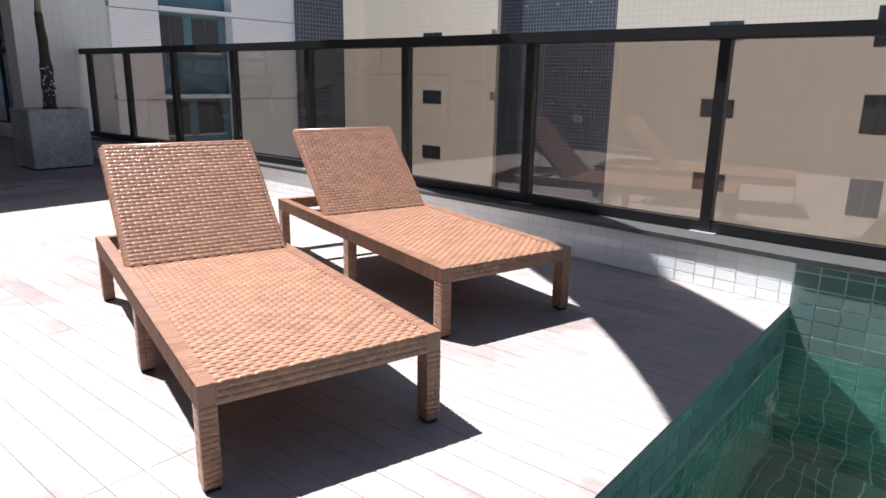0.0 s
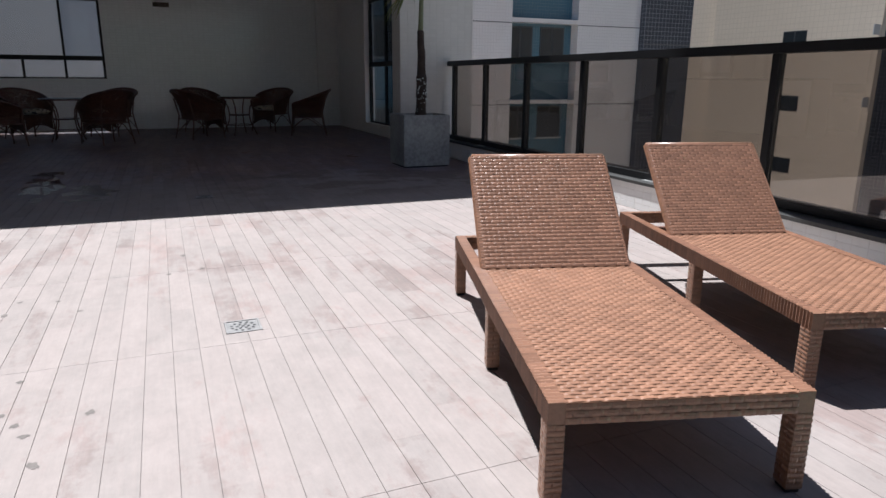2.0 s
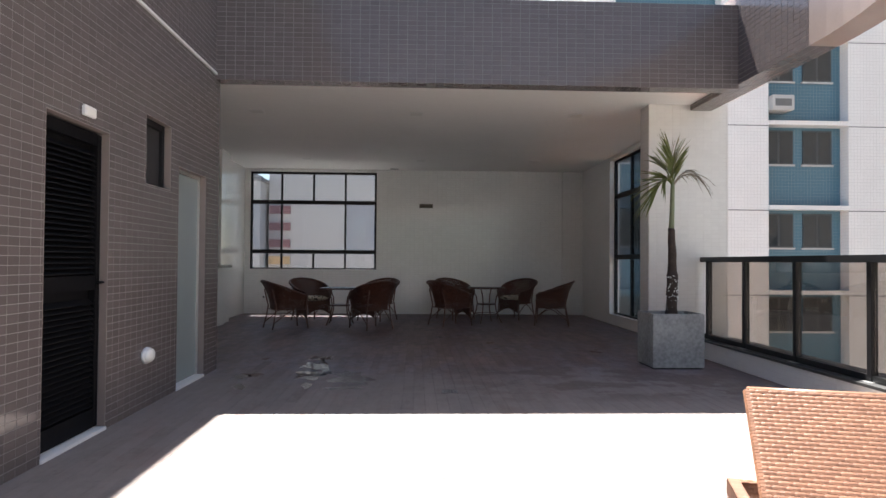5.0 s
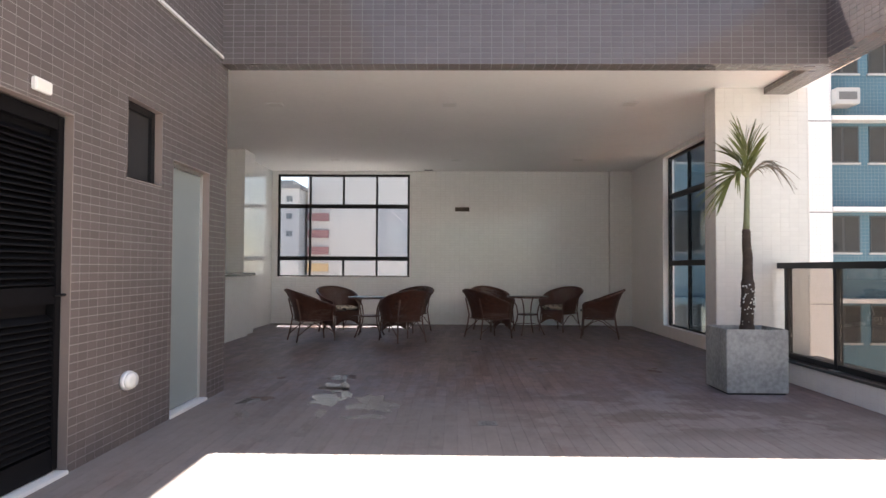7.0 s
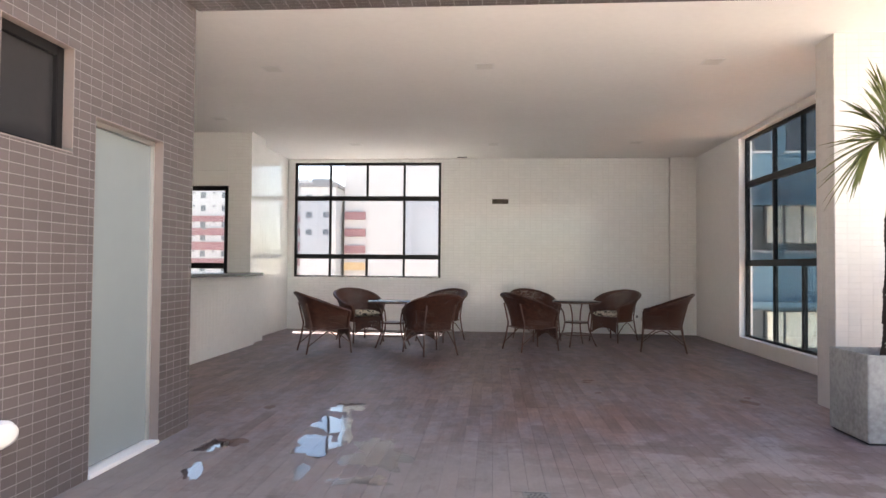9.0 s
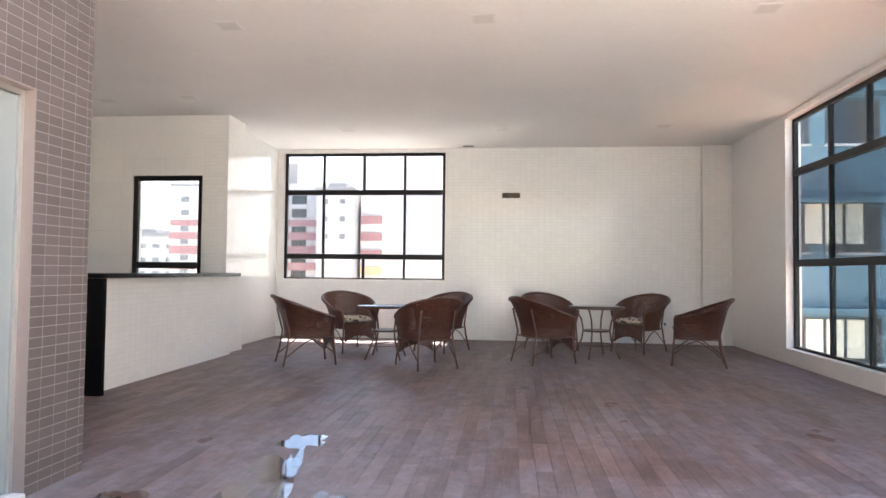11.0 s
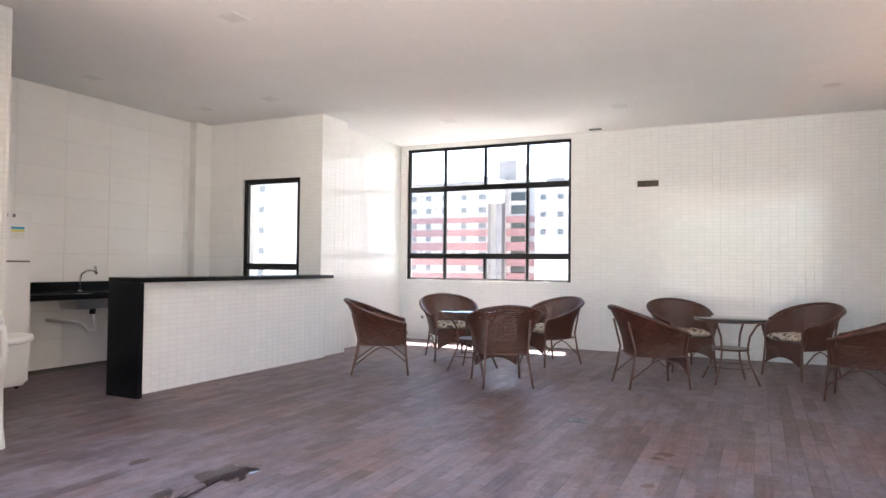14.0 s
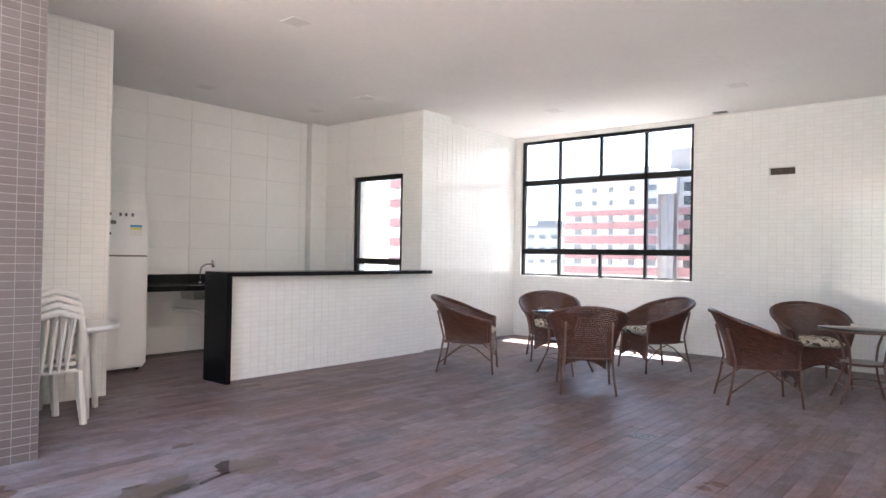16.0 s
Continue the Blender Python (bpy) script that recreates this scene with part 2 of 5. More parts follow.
M_DIFFUSE = mat("dull opal panel", (0.72, 0.71, 0.68), 0.4, vary=0.04)
M_MOSAIC = mosaic("white facade mosaic", (0.68, 0.67, 0.66), (0.56, 0.55, 0.54), 0.11, 0.5, 0.06)
M_BLUEMOSAIC = mosaic("blue facade mosaic", (0.05, 0.13, 0.18), (0.14, 0.20, 0.23), 0.11)
M_DARKMOSAIC = mosaic("dark facade mosaic", (0.035, 0.043, 0.060), (0.20, 0.21, 0.23), 0.16, 0.35, 0.3)
M_BEIGE = mosaic("beige facade tile", (0.56, 0.49, 0.40), (0.49, 0.425, 0.345), 0.24, 0.6, 0.06)
M_WINDARK = mat("dark window frame", (0.03, 0.035, 0.04), 0.4)
M_FARGLASS = mat("dark far glass", (0.02, 0.025, 0.03), 0.05, vary=0.2)
M_FARWHITE = mat("far white render", (0.43, 0.425, 0.415), 0.8, vary=0.05, scale=0.6)
M_FARRED = mat("dusty red render", (0.25, 0.138, 0.143), 0.8, vary=0.1, scale=0.6)
M_FARBAY = mat("far grey-white render", (0.36, 0.355, 0.35), 0.8, vary=0.06, scale=0.6)
M_FARPINK = mat("pink render", (0.58, 0.42, 0.36), 0.8, vary=0.1, scale=0.4)
M_FARGREY = mat("grey roof", (0.19, 0.19, 0.195), 0.9, vary=0.15, scale=0.4)
M_BLIND = mat("cream blind", (0.66, 0.62, 0.50), 0.8, vary=0.05, scale=4)
# haze of distance is put into this grey, lighter than the dark far glass
M_HAZEWIN = mat("far window greyed for haze", (0.11, 0.125, 0.135), 0.4)
M_OCHRE = mat("ochre render", (0.50, 0.36, 0.20), 0.8, vary=0.1, scale=0.6)
M_TABLEGLASS = mat("dark table glass", (0.05, 0.055, 0.055), 0.04, vary=0.1, spec=0.7)


def film_of_water(name, color, rough):
    m = bpy.data.materials.new(name)
    m.use_nodes = True
    b = m.node_tree.nodes["Principled BSDF"]
    b.inputs["Base Color"].default_value = (*color, 1)
    b.inputs["Roughness"].default_value = rough
    b.inputs["IOR"].default_value = 1.33
    return m


M_PUDDLE = glass("standing water", (0.66, 0.63, 0.62), 0.015, 0.09)
M_SHEEN = glass("thin drying film", (0.72, 0.68, 0.66), 0.14, 0.05)
M_WATER = film_of_water("pool water", (0.22, 0.62, 0.44), 0.01)
M_WATER.node_tree.nodes["Principled BSDF"].inputs["Transmission Weight"].default_value = 1.0


def print_cloth():
    """Cream cloth with a dark leafy print."""
    m = mat("printed cushion cloth", (0.60, 0.53, 0.42), 0.9, vary=0.1, bump=0.2, bump_scale=300)
    t = m.node_tree
    N, L = t.nodes.new, t.links.new
    b = t.nodes["Principled BSDF"]
    src = b.inputs["Base Color"].links[0].from_socket
    co, wave, ramp, mix = N("ShaderNodeTexCoord"), N("ShaderNodeTexNoise"), N("ShaderNodeValToRGB"), N("ShaderNodeMix")
    wave.inputs["Scale"].default_value, wave.inputs["Detail"].default_value, wave.inputs["Distortion"].default_value = 11, 2, 2.5
    ramp.color_ramp.elements[0].position, ramp.color_ramp.elements[1].position = 0.52, 0.58
    mix.data_type = "RGBA"
    mix.inputs["B"].default_value = (0.06, 0.05, 0.04, 1)
    L(co.outputs["Object"], wave.inputs["Vector"]), L(wave.outputs["Fac"], ramp.inputs[0]), L(ramp.outputs[0], mix.inputs["Factor"])
    L(src, mix.inputs["A"]), L(mix.outputs["Result"], b.inputs["Base Color"])
    return m


M_CUSHION = print_cloth()


# ---- building helpers ----
def box(bm, x0, x1, y0, y1, z0, z1):
    v = [bm.verts.new((x, y, z)) for z in (z0, z1) for y in (y0, y1) for x in (x0, x1)]
    for f in ((0, 2, 3, 1), (4, 5, 7, 6), (0, 1, 5, 4), (1, 3, 7, 5), (3, 2, 6, 7), (2, 0, 4, 6)):
        bm.faces.new([v[i] for i in f])
    return v


def boxes(*dims):
    bm = bmesh.new()
    for d in dims:
        box(bm, *d)
    return bm


def mesh(name, bm, material, smooth=False, bevel=0.0):
    if bevel:
        bmesh.ops.bevel(bm, geom=list(bm.edges), offset=bevel, segments=2, affect="EDGES")
    me = bpy.data.meshes.new(name)
    bm.to_mesh(me)
    bm.free()
    me.materials.append(material)
    if smooth:
        for p in me.polygons:
            p.use_smooth = True
    return me


def structure(name, bm, material, label="", category="", bevel=0.0):
    return tagged(new(name, mesh(name, bm, material, bevel=bevel)), label, category, kind="structure")


def thing(name, label, category, group="", m=None, kind=""):
    ob = tagged(new(name), label, category, group, kind)
    ob.empty_display_size = 0.1
    if m is not None:
        ob.matrix_world = m
    return ob


def part(name, bm, material, parent, label="", smooth=False, bevel=0.0, kind=""):
    ob = new(name, mesh(name, bm, material, smooth, bevel))
    ob.parent = parent
    return tagged(ob, label, kind=kind)


def slab(a0, a1, z0, z1, d0, d1, axis, holes=()):
    """Wall along x (axis 'x') or y from a0 to a1, d0 to d1 thick, with rectangular holes (a0, a1, z0, z1)."""
    bm = bmesh.new()
    cuts_a = sorted({a0, a1, *[h[0] for h in holes], *[h[1] for h in holes]})
    cuts_z = sorted({z0, z1, *[h[2] for h in holes], *[h[3] for h in holes]})
    cuts_a = [c for c in cuts_a if a0 <= c <= a1]
    cuts_z = [c for c in cuts_z if z0 <= c <= z1]
    solid = {}
    for i in range(len(cuts_a) - 1):
        for j in range(len(cuts_z) - 1):
            ca, cz = (cuts_a[i] + cuts_a[i + 1]) / 2, (cuts_z[j] + cuts_z[j + 1]) / 2
            solid[i, j] = not any(h[0] < ca < h[1] and h[2] < cz < h[3] for h in holes)
    made = {}

    def vert(i, j, k):
        if (i, j, k) not in made:
            a, z, d = cuts_a[i], cuts_z[j], (d0, d1)[k]
            made[i, j, k] = bm.verts.new((a, d, z) if axis == "x" else (d, a, z))
        return made[i, j, k]

    for (i, j), s in solid.items():
        if not s:
            continue
        bm.faces.new([vert(i, j, 0), vert(i + 1, j, 0), vert(i + 1, j + 1, 0), vert(i, j + 1, 0)])
        bm.faces.new([vert(i, j, 1), vert(i, j + 1, 1), vert(i + 1, j + 1, 1), vert(i + 1, j, 1)])
        for di, dj, e in ((-1, 0, ((i, j), (i, j + 1))), (1, 0, ((i + 1, j), (i + 1, j + 1))), (0, -1, ((i, j), (i + 1, j))), (0, 1, ((i, j + 1), (i + 1, j + 1)))):
            if not solid.get((i + di, j + dj), False):
                (p, q), (r, s2) = e
                bm.faces.new([vert(p, q, 0), vert(r, s2, 0), vert(r, s2, 1), vert(p, q, 1)])
    bmesh.ops.recalc_face_normals(bm, faces=bm.faces)
    return bm


# ---- plan ----
LW, RW, BACK, CEIL = -1.74, 4.36, 15.88, 3.33      # terrace wall, right wall, back wall, ceiling
CORNER, FASCIA, TOP, FRONT_TOP = 8.03, 7.86, 4.3, 4.157              # end of the brown wall, front beam, its top
KIT = -5.38                                         # kitchen's far wall
LEFT_TOP = 6.9                                      # unseen top of the brown wall, set by its shadow
BACK_WIN = (-3.33, -0.44, 1.02, 3.26)
RIGHT_WIN = (9.7, 13.68, 0.20, 3.26)
KIT_WIN = (-4.62, -3.59, 1.02, 2.48)
DOOR_A, DOOR_B, VENT_WIN = (4.55, 5.375, 0.0, 2.12), (6.775, 7.57, 0.0, 2.085), (6.02, 6.57, 1.835, 2.41)
POOL_X, POOL_Y, POOL_LEFT, WATER = 3.92, 0.88, 1.25, -0.21
SPOTS = ((-0.04, 3.90), (-0.05, 2.95), (-0.01, 2.60), (0.08, 2.33), (-0.06, 2.69), (0.03, 2.52), (0.20, 2.61), (-0.24, 3.76), (-0.21, 3.95), (0.46, 4.20), (0.64, 4.26), (0.55, 4.60), (0.07, 3.71))
STAINS = ((-1.37, 8.80, 0.07, 0.10), (2.94, 9.48, 0.10, 0.14), (-1.24, 7.64, 0.12, 0.17), (1.57, 10.40, 0.05, 0.07), (1.61, 10.52, 0.06, 0.08), (1.60, 9.80, 0.05, 0.07), (3.00, 9.70, 0.05, 0.07))
DRAINS = ((0.75, 3.23), (0.80, 6.74), (0.85, 11.23))
KERB_LINE = [(3.92, -5.0), (3.92, 0.88), (4.04, 2.4), (4.13, 4.0), (4.17, 5.6), (4.17, 9.15)]
RAIL_LINE = [(4.16, -5.0), (4.16, 1.0), (4.22, 2.55), (4.26, 3.62), (4.28, 5.0), (4.28, 9.13)]


def sweep(pts, w0, w1, z0, z1):
    """Prism along a polyline in plan, from w0 to w1 to the right of its way."""
    bm = bmesh.new()
    rings = []
    for i, p in enumerate(pts):
        a, b = Vector(pts[max(i - 1, 0)]), Vector(pts[min(i + 1, len(pts) - 1)])
        d = (b - a).normalized()
        n = Vector((d.y, -d.x))
        q0, q1 = Vector(p) + n * w0, Vector(p) + n * w1
        rings.append([bm.verts.new((q.x, q.y, z)) for q, z in ((q0, z0), (q1, z0), (q1, z1), (q0, z1))])
    for r, s in zip(rings, rings[1:]):
        for k in range(4):
            bm.faces.new((r[k], r[(k + 1) % 4], s[(k + 1) % 4], s[k]))
    bm.faces.new(rings[0]), bm.faces.new(rings[-1][::-1])
    bmesh.ops.recalc_face_normals(bm, faces=bm.faces)
    return bm


def along(pts, y):
    for (x0, y0), (x1, y1) in zip(pts, pts[1:]):
        if y0 <= y <= y1:
            return x0 + (x1 - x0) * (y - y0) / (y1 - y0)
    return pts[-1][0]


def tube(bm, pts, r, sides=8, r_end=None):
    """Round bar through points; r_end tapers it."""
    pts = [Vector(p) for p in pts]
    rings, side = [], None
    for i, p in enumerate(pts):
        d = (pts[min(i + 1, len(pts) - 1)] - pts[max(i - 1, 0)]).normalized()
        if side is None:
            side = d.orthogonal().normalized()
        side = (side - d * side.dot(d)).normalized()
        up = d.cross(side)
        rr = r if r_end is None else r + (r_end - r) * i / max(len(pts) - 1, 1)
        rings.append([bm.verts.new(p + (side * math.cos(k * math.tau / sides) + up * math.sin(k * math.tau / sides)) * rr) for k in range(sides)])
    for a, b in zip(rings, rings[1:]):
        for k in range(sides):
            bm.faces.new((a[k], a[(k + 1) % sides], b[(k + 1) % sides], b[k]))
    bm.faces.new(rings[0][::-1]), bm.faces.new(rings[-1])
    return bm


def lathe(bm, profile, sides=24, center=(0, 0, 0)):
    c = Vector(center)
    rings = [[bm.verts.new(c + Vector((r * math.cos(k * math.tau / sides), r * math.sin(k * math.tau / sides), z))) for k in range(sides)] for r, z in profile]
    for a, b in zip(rings, rings[1:]):
        for k in range(sides):
            bm.faces.new((a[k], a[(k + 1) % sides], b[(k + 1) % sides], b[k]))
    bm.faces.new(rings[0][::-1]), bm.faces.new(rings[-1])
    return bm


PIECES = []


def tile_mesh(name, w, h, depth, chamfer, material):
    """Tile lying in x and y, its face up: 0 to w, 0 to h."""
    c = chamfer
    v = [(0, 0, 0), (w, 0, 0), (w, h, 0), (0, h, 0), (c, c, depth), (w - c, c, depth), (w - c, h - c, depth), (c, h - c, depth)]
    f = [(4, 5, 6, 7), (0, 1, 5, 4), (1, 2, 6, 5), (2, 3, 7, 6), (3, 0, 4, 7)]
    me = bpy.data.meshes.new(name)
    me.from_pydata(v, [], f)
    me.materials.append(material)
    return me


def tile_field(parent, name, material, origin, u, v, width, height, tw, th, gap, depth, holes=(), near=None, stagger=0.0, count=300, chamfer=0.0006, inside=None):
    """Lays tiles on a plane: u and v are its ways, u x v its outside. Those nearest to the place near are pieces
    of their own, the rest one joined part. Queued, so that the pieces come last."""
    PIECES.append((parent, name, material, origin, u, v, width, height, tw, th, gap, depth, holes, near, stagger, count, chamfer, inside))


def lay_tiles(parent, name, material, origin, u, v, width, height, tw, th, gap, depth, holes, near, stagger, count, chamfer, inside):
    o, u, v = Vector(origin), Vector(u), Vector(v)
    n = u.cross(v)
    full, cut = [], []
    row, b = 0, 0.0
    while b < height - 0.004:
        shift = (row * stagger) % 1.0
        a = -shift * tw
        while a < width - 0.004:
            a0, a1, b0, b1 = max(a, 0) + gap / 2, min(a + tw, width) - gap / 2, b + gap / 2, min(b + th, height) - gap / 2
            a += tw
            bits = [(a0, a1, b0, b1)]
            for h in holes:
                left = []
                for p, q, r, t in bits:
                    if p >= h[1] or q <= h[0] or r >= h[3] or t <= h[2]:
                        left.append((p, q, r, t))
                        continue
                    g = gap / 2
                    m0, m1 = max(p, h[0] + g), min(q, h[1] - g)
                    left += [(p, h[0] - g, r, t), (h[1] + g, q, r, t), (m0, m1, r, h[2] - g), (m0, m1, h[3] + g, t)]
                bits = [k for k in left if k[1] - k[0] > 0.006 and k[3] - k[2] > 0.006]
            for bit in bits:
                c = o + u * ((bit[0] + bit[1]) / 2) + v * ((bit[2] + bit[3]) / 2)
                if bit[1] - bit[0] < 0.006 or bit[3] - bit[2] < 0.006 or (inside is not None and not inside(c.x, c.y)):
                    continue
                whole = abs(bit[1] - bit[0] - tw + gap) < 1e-4 and abs(bit[3] - bit[2] - th + gap) < 1e-4
                (full if whole else cut).append(bit)
        b += th
        row += 1
    if near is not None:
        p = Vector(near)
        full.sort(key=lambda r: (o + u * r[0] + v * r[2] - p).length_squared)
    else:
        count = 0
    me = tile_mesh(name, tw - gap, th - gap, depth, chamfer, material)
    turn = Matrix((u, v, n)).transposed().to_4x4()
    base = parent.matrix_world.inverted()
    rs = np.random.default_rng(len(full) + len(cut))
    lean = 0.0 if tw > 0.3 else 0.005
    for a0, a1, b0, b1 in full[:count]:
        ob = new(name, me)
        ob.parent = parent
        tip = Matrix.Rotation(float(rs.uniform(-lean, lean)), 4, "X") @ Matrix.Rotation(float(rs.uniform(-lean, lean)), 4, "Y")
        ob.matrix_basis = base @ (Matrix.Translation(o + u * a0 + v * b0) @ turn @ tip)
    rest = full[count:] + cut
    if not rest:
        return
    r = np.array(rest)
    c = chamfer
    a0, a1, b0, b1 = r.T
    uu, vv, nn, oo = (np.array(k) for k in (u, v, n, o))
    corner = [(a0, b0, 0), (a1, b0, 0), (a1, b1, 0), (a0, b1, 0), (a0 + c, b0 + c, depth), (a1 - c, b0 + c, depth), (a1 - c, b1 - c, depth), (a0 + c, b1 - c, depth)]
    tip = rs.uniform(-lean, lean, (2, len(r)))
    pts = np.stack([oo + x[:, None] * uu + y[:, None] * vv + (d + (tip[0] * (x - (a0 + a1) / 2) + tip[1] * (y - (b0 + b1) / 2)) * (d > 0))[:, None] * nn for x, y, d in corner], 1).reshape(-1, 3)
    f = np.array([(4, 5, 6, 7), (0, 1, 5, 4), (1, 2, 6, 5), (2, 3, 7, 6), (3, 0, 4, 7)])
    faces = (np.arange(len(r))[:, None, None] * 8 + f[None]).reshape(-1, 4)
    rm = bpy.data.meshes.new(name)
    rm.from_pydata(pts.tolist(), [], faces.tolist())
    rm.materials.append(material)
    ob = new(name + "_field", rm)
    ob.parent = parent
    ob.matrix_basis = base
    tagged(ob, kind="stuff")


X, Y, Z = (1, 0, 0), (0, 1, 0), (0, 0, 1)
NX, NY, NZ = (-1, 0, 0), (0, -1, 0), (0, 0, -1)
TW, TH, GAP = 0.105, 0.0535, 0.005

# ---- floors and ground ----
floor = structure("floor", boxes((-6, POOL_LEFT, -5, POOL_Y, -0.3, -0.003), (-6, 4.5, POOL_Y, 16.2, -0.3, -0.003)), M_JOINT, "terrace and room floor of narrow wood-look porcelain planks", "floor")
F0 = (4.36, -4.16)
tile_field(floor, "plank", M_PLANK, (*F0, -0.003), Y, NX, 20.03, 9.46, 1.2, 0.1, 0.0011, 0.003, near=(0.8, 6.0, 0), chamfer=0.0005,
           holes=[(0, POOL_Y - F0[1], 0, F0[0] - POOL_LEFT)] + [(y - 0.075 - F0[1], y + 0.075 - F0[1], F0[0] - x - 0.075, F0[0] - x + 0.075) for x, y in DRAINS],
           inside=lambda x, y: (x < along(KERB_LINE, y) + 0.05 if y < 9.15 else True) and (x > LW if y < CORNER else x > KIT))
ground = structure("ground", boxes((-3000, 3000, -3000, 3000, -31, -30)), mat("pale roofs and streets", (0.20, 0.187, 0.172), 0.9, vary=0.4, scale=0.05), "city ground far below the roof", "ground")

# ---- walls ----
wall_left = structure("wall_left", slab(-5, CORNER, 0, LEFT_TOP, LW - 0.25, LW, "y", (DOOR_A, DOOR_B, VENT_WIN)), M_BGROUT, "wall of small grey-brown glazed tiles with pale grout", "wall")
tile_field(wall_left, "tile", M_BTILE, (LW, 2.0, 0), Y, Z, CORNER - 2.0, 5.4, TW, TH, GAP, 0.0015,
           holes=[(h[0] - 2.0, h[1] - 2.0, h[2], h[3]) for h in (DOOR_A, DOOR_B, VENT_WIN)], near=(LW, 7.0, 1.2))
wall_return = structure("wall_return", boxes((-5.58, LW - 0.25, CORNER - 0.2, CORNER, 0, CEIL)), M_WGROUT, "white tiled wall behind the brown wall", "wall")
tile_field(wall_return, "tile", M_WTILE, (LW - 0.25, CORNER, 0), NX, Z, 1.34, CEIL, TW, TH, GAP, 0.0015)
wall_stub = structure("wall_stub", boxes((-3.53, -3.33, CORNER + 0.002, 9.12, 0, CEIL)), M_WGROUT, "short white tiled wall beside the fridge", "wall")
tile_field(wall_stub, "tile", M_WTILE, (-3.33, CORNER, 0), Y, Z, 9.12 - CORNER, CEIL, TW, TH, GAP, 0.0015, near=(-3.33, 9.0, 0.9))
wall_kitchen = structure("wall_kitchen", boxes((KIT - 0.2, KIT, CORNER + 0.002, 13.5, 0, CEIL)), M_WGROUT, "kitchen wall of large plain white tiles", "wall")
tile_field(wall_kitchen, "tile", M_BIGTILE, (KIT, CORNER, 0), Y, Z, 13.25 - CORNER, CEIL, 0.60, 0.34, 0.003, 0.004, near=(KIT, 11.5, 1.5))
post_kitchen = structure("post_kitchen", boxes((KIT + 0.006, KIT + 0.13, 12.95, 13.245, 0, CEIL)), M_WGROUT, "narrow white tiled post in the kitchen corner", "post")
tile_field(post_kitchen, "tile", M_BIGTILE, (KIT + 0.13, 12.95, 0), Y, Z, 0.295, CEIL, 0.295, 0.34, 0.003, 0.004)
wall_kitchen_window = structure("wall_kitchen_window", slab(KIT, -3.22, 0, CEIL, 13.25, 13.5, "x", (KIT_WIN,)), M_WGROUT, "white tiled kitchen wall with a window", "wall")
tile_field(wall_kitchen_window, "tile", M_BIGTILE, (KIT, 13.25, 0), X, Z, 1.79, CEIL, 0.60, 0.34, 0.003, 0.004, holes=((KIT_WIN[0] - KIT, KIT_WIN[1] - KIT, KIT_WIN[2], KIT_WIN[3]),), near=(-4, 13.3, 1.5))
tile_field(wall_kitchen_window, "small_tile", M_WTILE, (KIT + 1.79, 13.25, 0), X, Z, 0.37, CEIL, TW, TH, GAP, 0.0015)
pillar = structure("pillar", boxes((-3.6, -3.222, 13.502, 13.85, 0, CEIL)), M_WGROUT, "white tiled pillar beside the bar", "pillar")
tile_field(pillar, "tile", M_WTILE, (-3.221, 13.25, 0), Y, Z, 0.60, CEIL, TW, TH, GAP, 0.0015, near=(-3.17, 13.5, 1.2))
wall_west = structure("wall_west", boxes((-3.7, -3.45, 13.852, 16.1, 0, CEIL)), M_WGROUT, "white tiled side wall", "wall")
tile_field(wall_west, "tile", M_WTILE, (-3.45, 13.85, 0), Y, Z, BACK - 13.85, CEIL, TW, TH, GAP, 0.0015, near=(-3.45, 14.5, 1.2))
HOLE = (0.55, 0.86, 2.455, 2.55)
wall_back = structure("wall_back", slab(-3.449, RW + 0.2, 0, CEIL, BACK, BACK + 0.2, "x", (BACK_WIN, (*HOLE[:2], *HOLE[2:]))), M_WGROUT, "back wall of small white glazed tiles with a window", "wall")
tile_field(wall_back, "tile", M_WTILE, (-3.445, BACK, 0), X, Z, 7.32, CEIL, TW, TH, GAP, 0.0015,
           holes=((BACK_WIN[0] + 3.445, BACK_WIN[1] + 3.445, BACK_WIN[2], BACK_WIN[3]), (HOLE[0] + 3.445, HOLE[1] + 3.445, HOLE[2], HOLE[3])), near=(1.9, BACK, 1.4))
structure("wall_back_hole", boxes((HOLE[0] - 0.05, HOLE[1] + 0.05, BACK + 0.07, BACK + 0.195, HOLE[2] - 0.05, HOLE[3] + 0.05)), M_ROUGH, "rough unfinished recess in the tiles", "recess")
pilaster = structure("pilaster", boxes((3.88, RW, BACK - 0.07, BACK, 0, CEIL)), M_WGROUT, "white tiled pilaster in the corner", "pilaster")
tile_field(pilaster, "tile", M_WTILE, (3.88, BACK - 0.07, 0), X, Z, RW - 3.88, CEIL, TW, TH, GAP, 0.0015)
structure("wall_right", slab(9.502, BACK, 0, CEIL, RW, RW + 0.2, "y", (RIGHT_WIN,)), M_PAINT, "white side wall with a tall window", "wall")
column = structure("column", boxes((3.55, 4.62, 9.17, 9.5, 0, CEIL)), M_CREAMGROUT, "white tiled column at the open front", "column")
tile_field(column, "tile", M_CREAMTILE, (3.55, 9.17, 0), X, Z, 1.07, CEIL, TW, TH, GAP, 0.0015, near=(4, 9.17, 1.2))
tile_field(column, "side_tile", M_CREAMTILE, (3.55, 9.5, 0), NY, Z, 0.33, CEIL, TW, TH, GAP, 0.0015)
structure("ceiling", boxes((-5.6, 4.56, 8.072, 16.1, CEIL, CEIL + 0.2), (-5.6, LW - 0.25, CORNER, 8.072, CEIL, CEIL + 0.2)), M_PAINT, "plain white plastered ceiling", "ceiling")
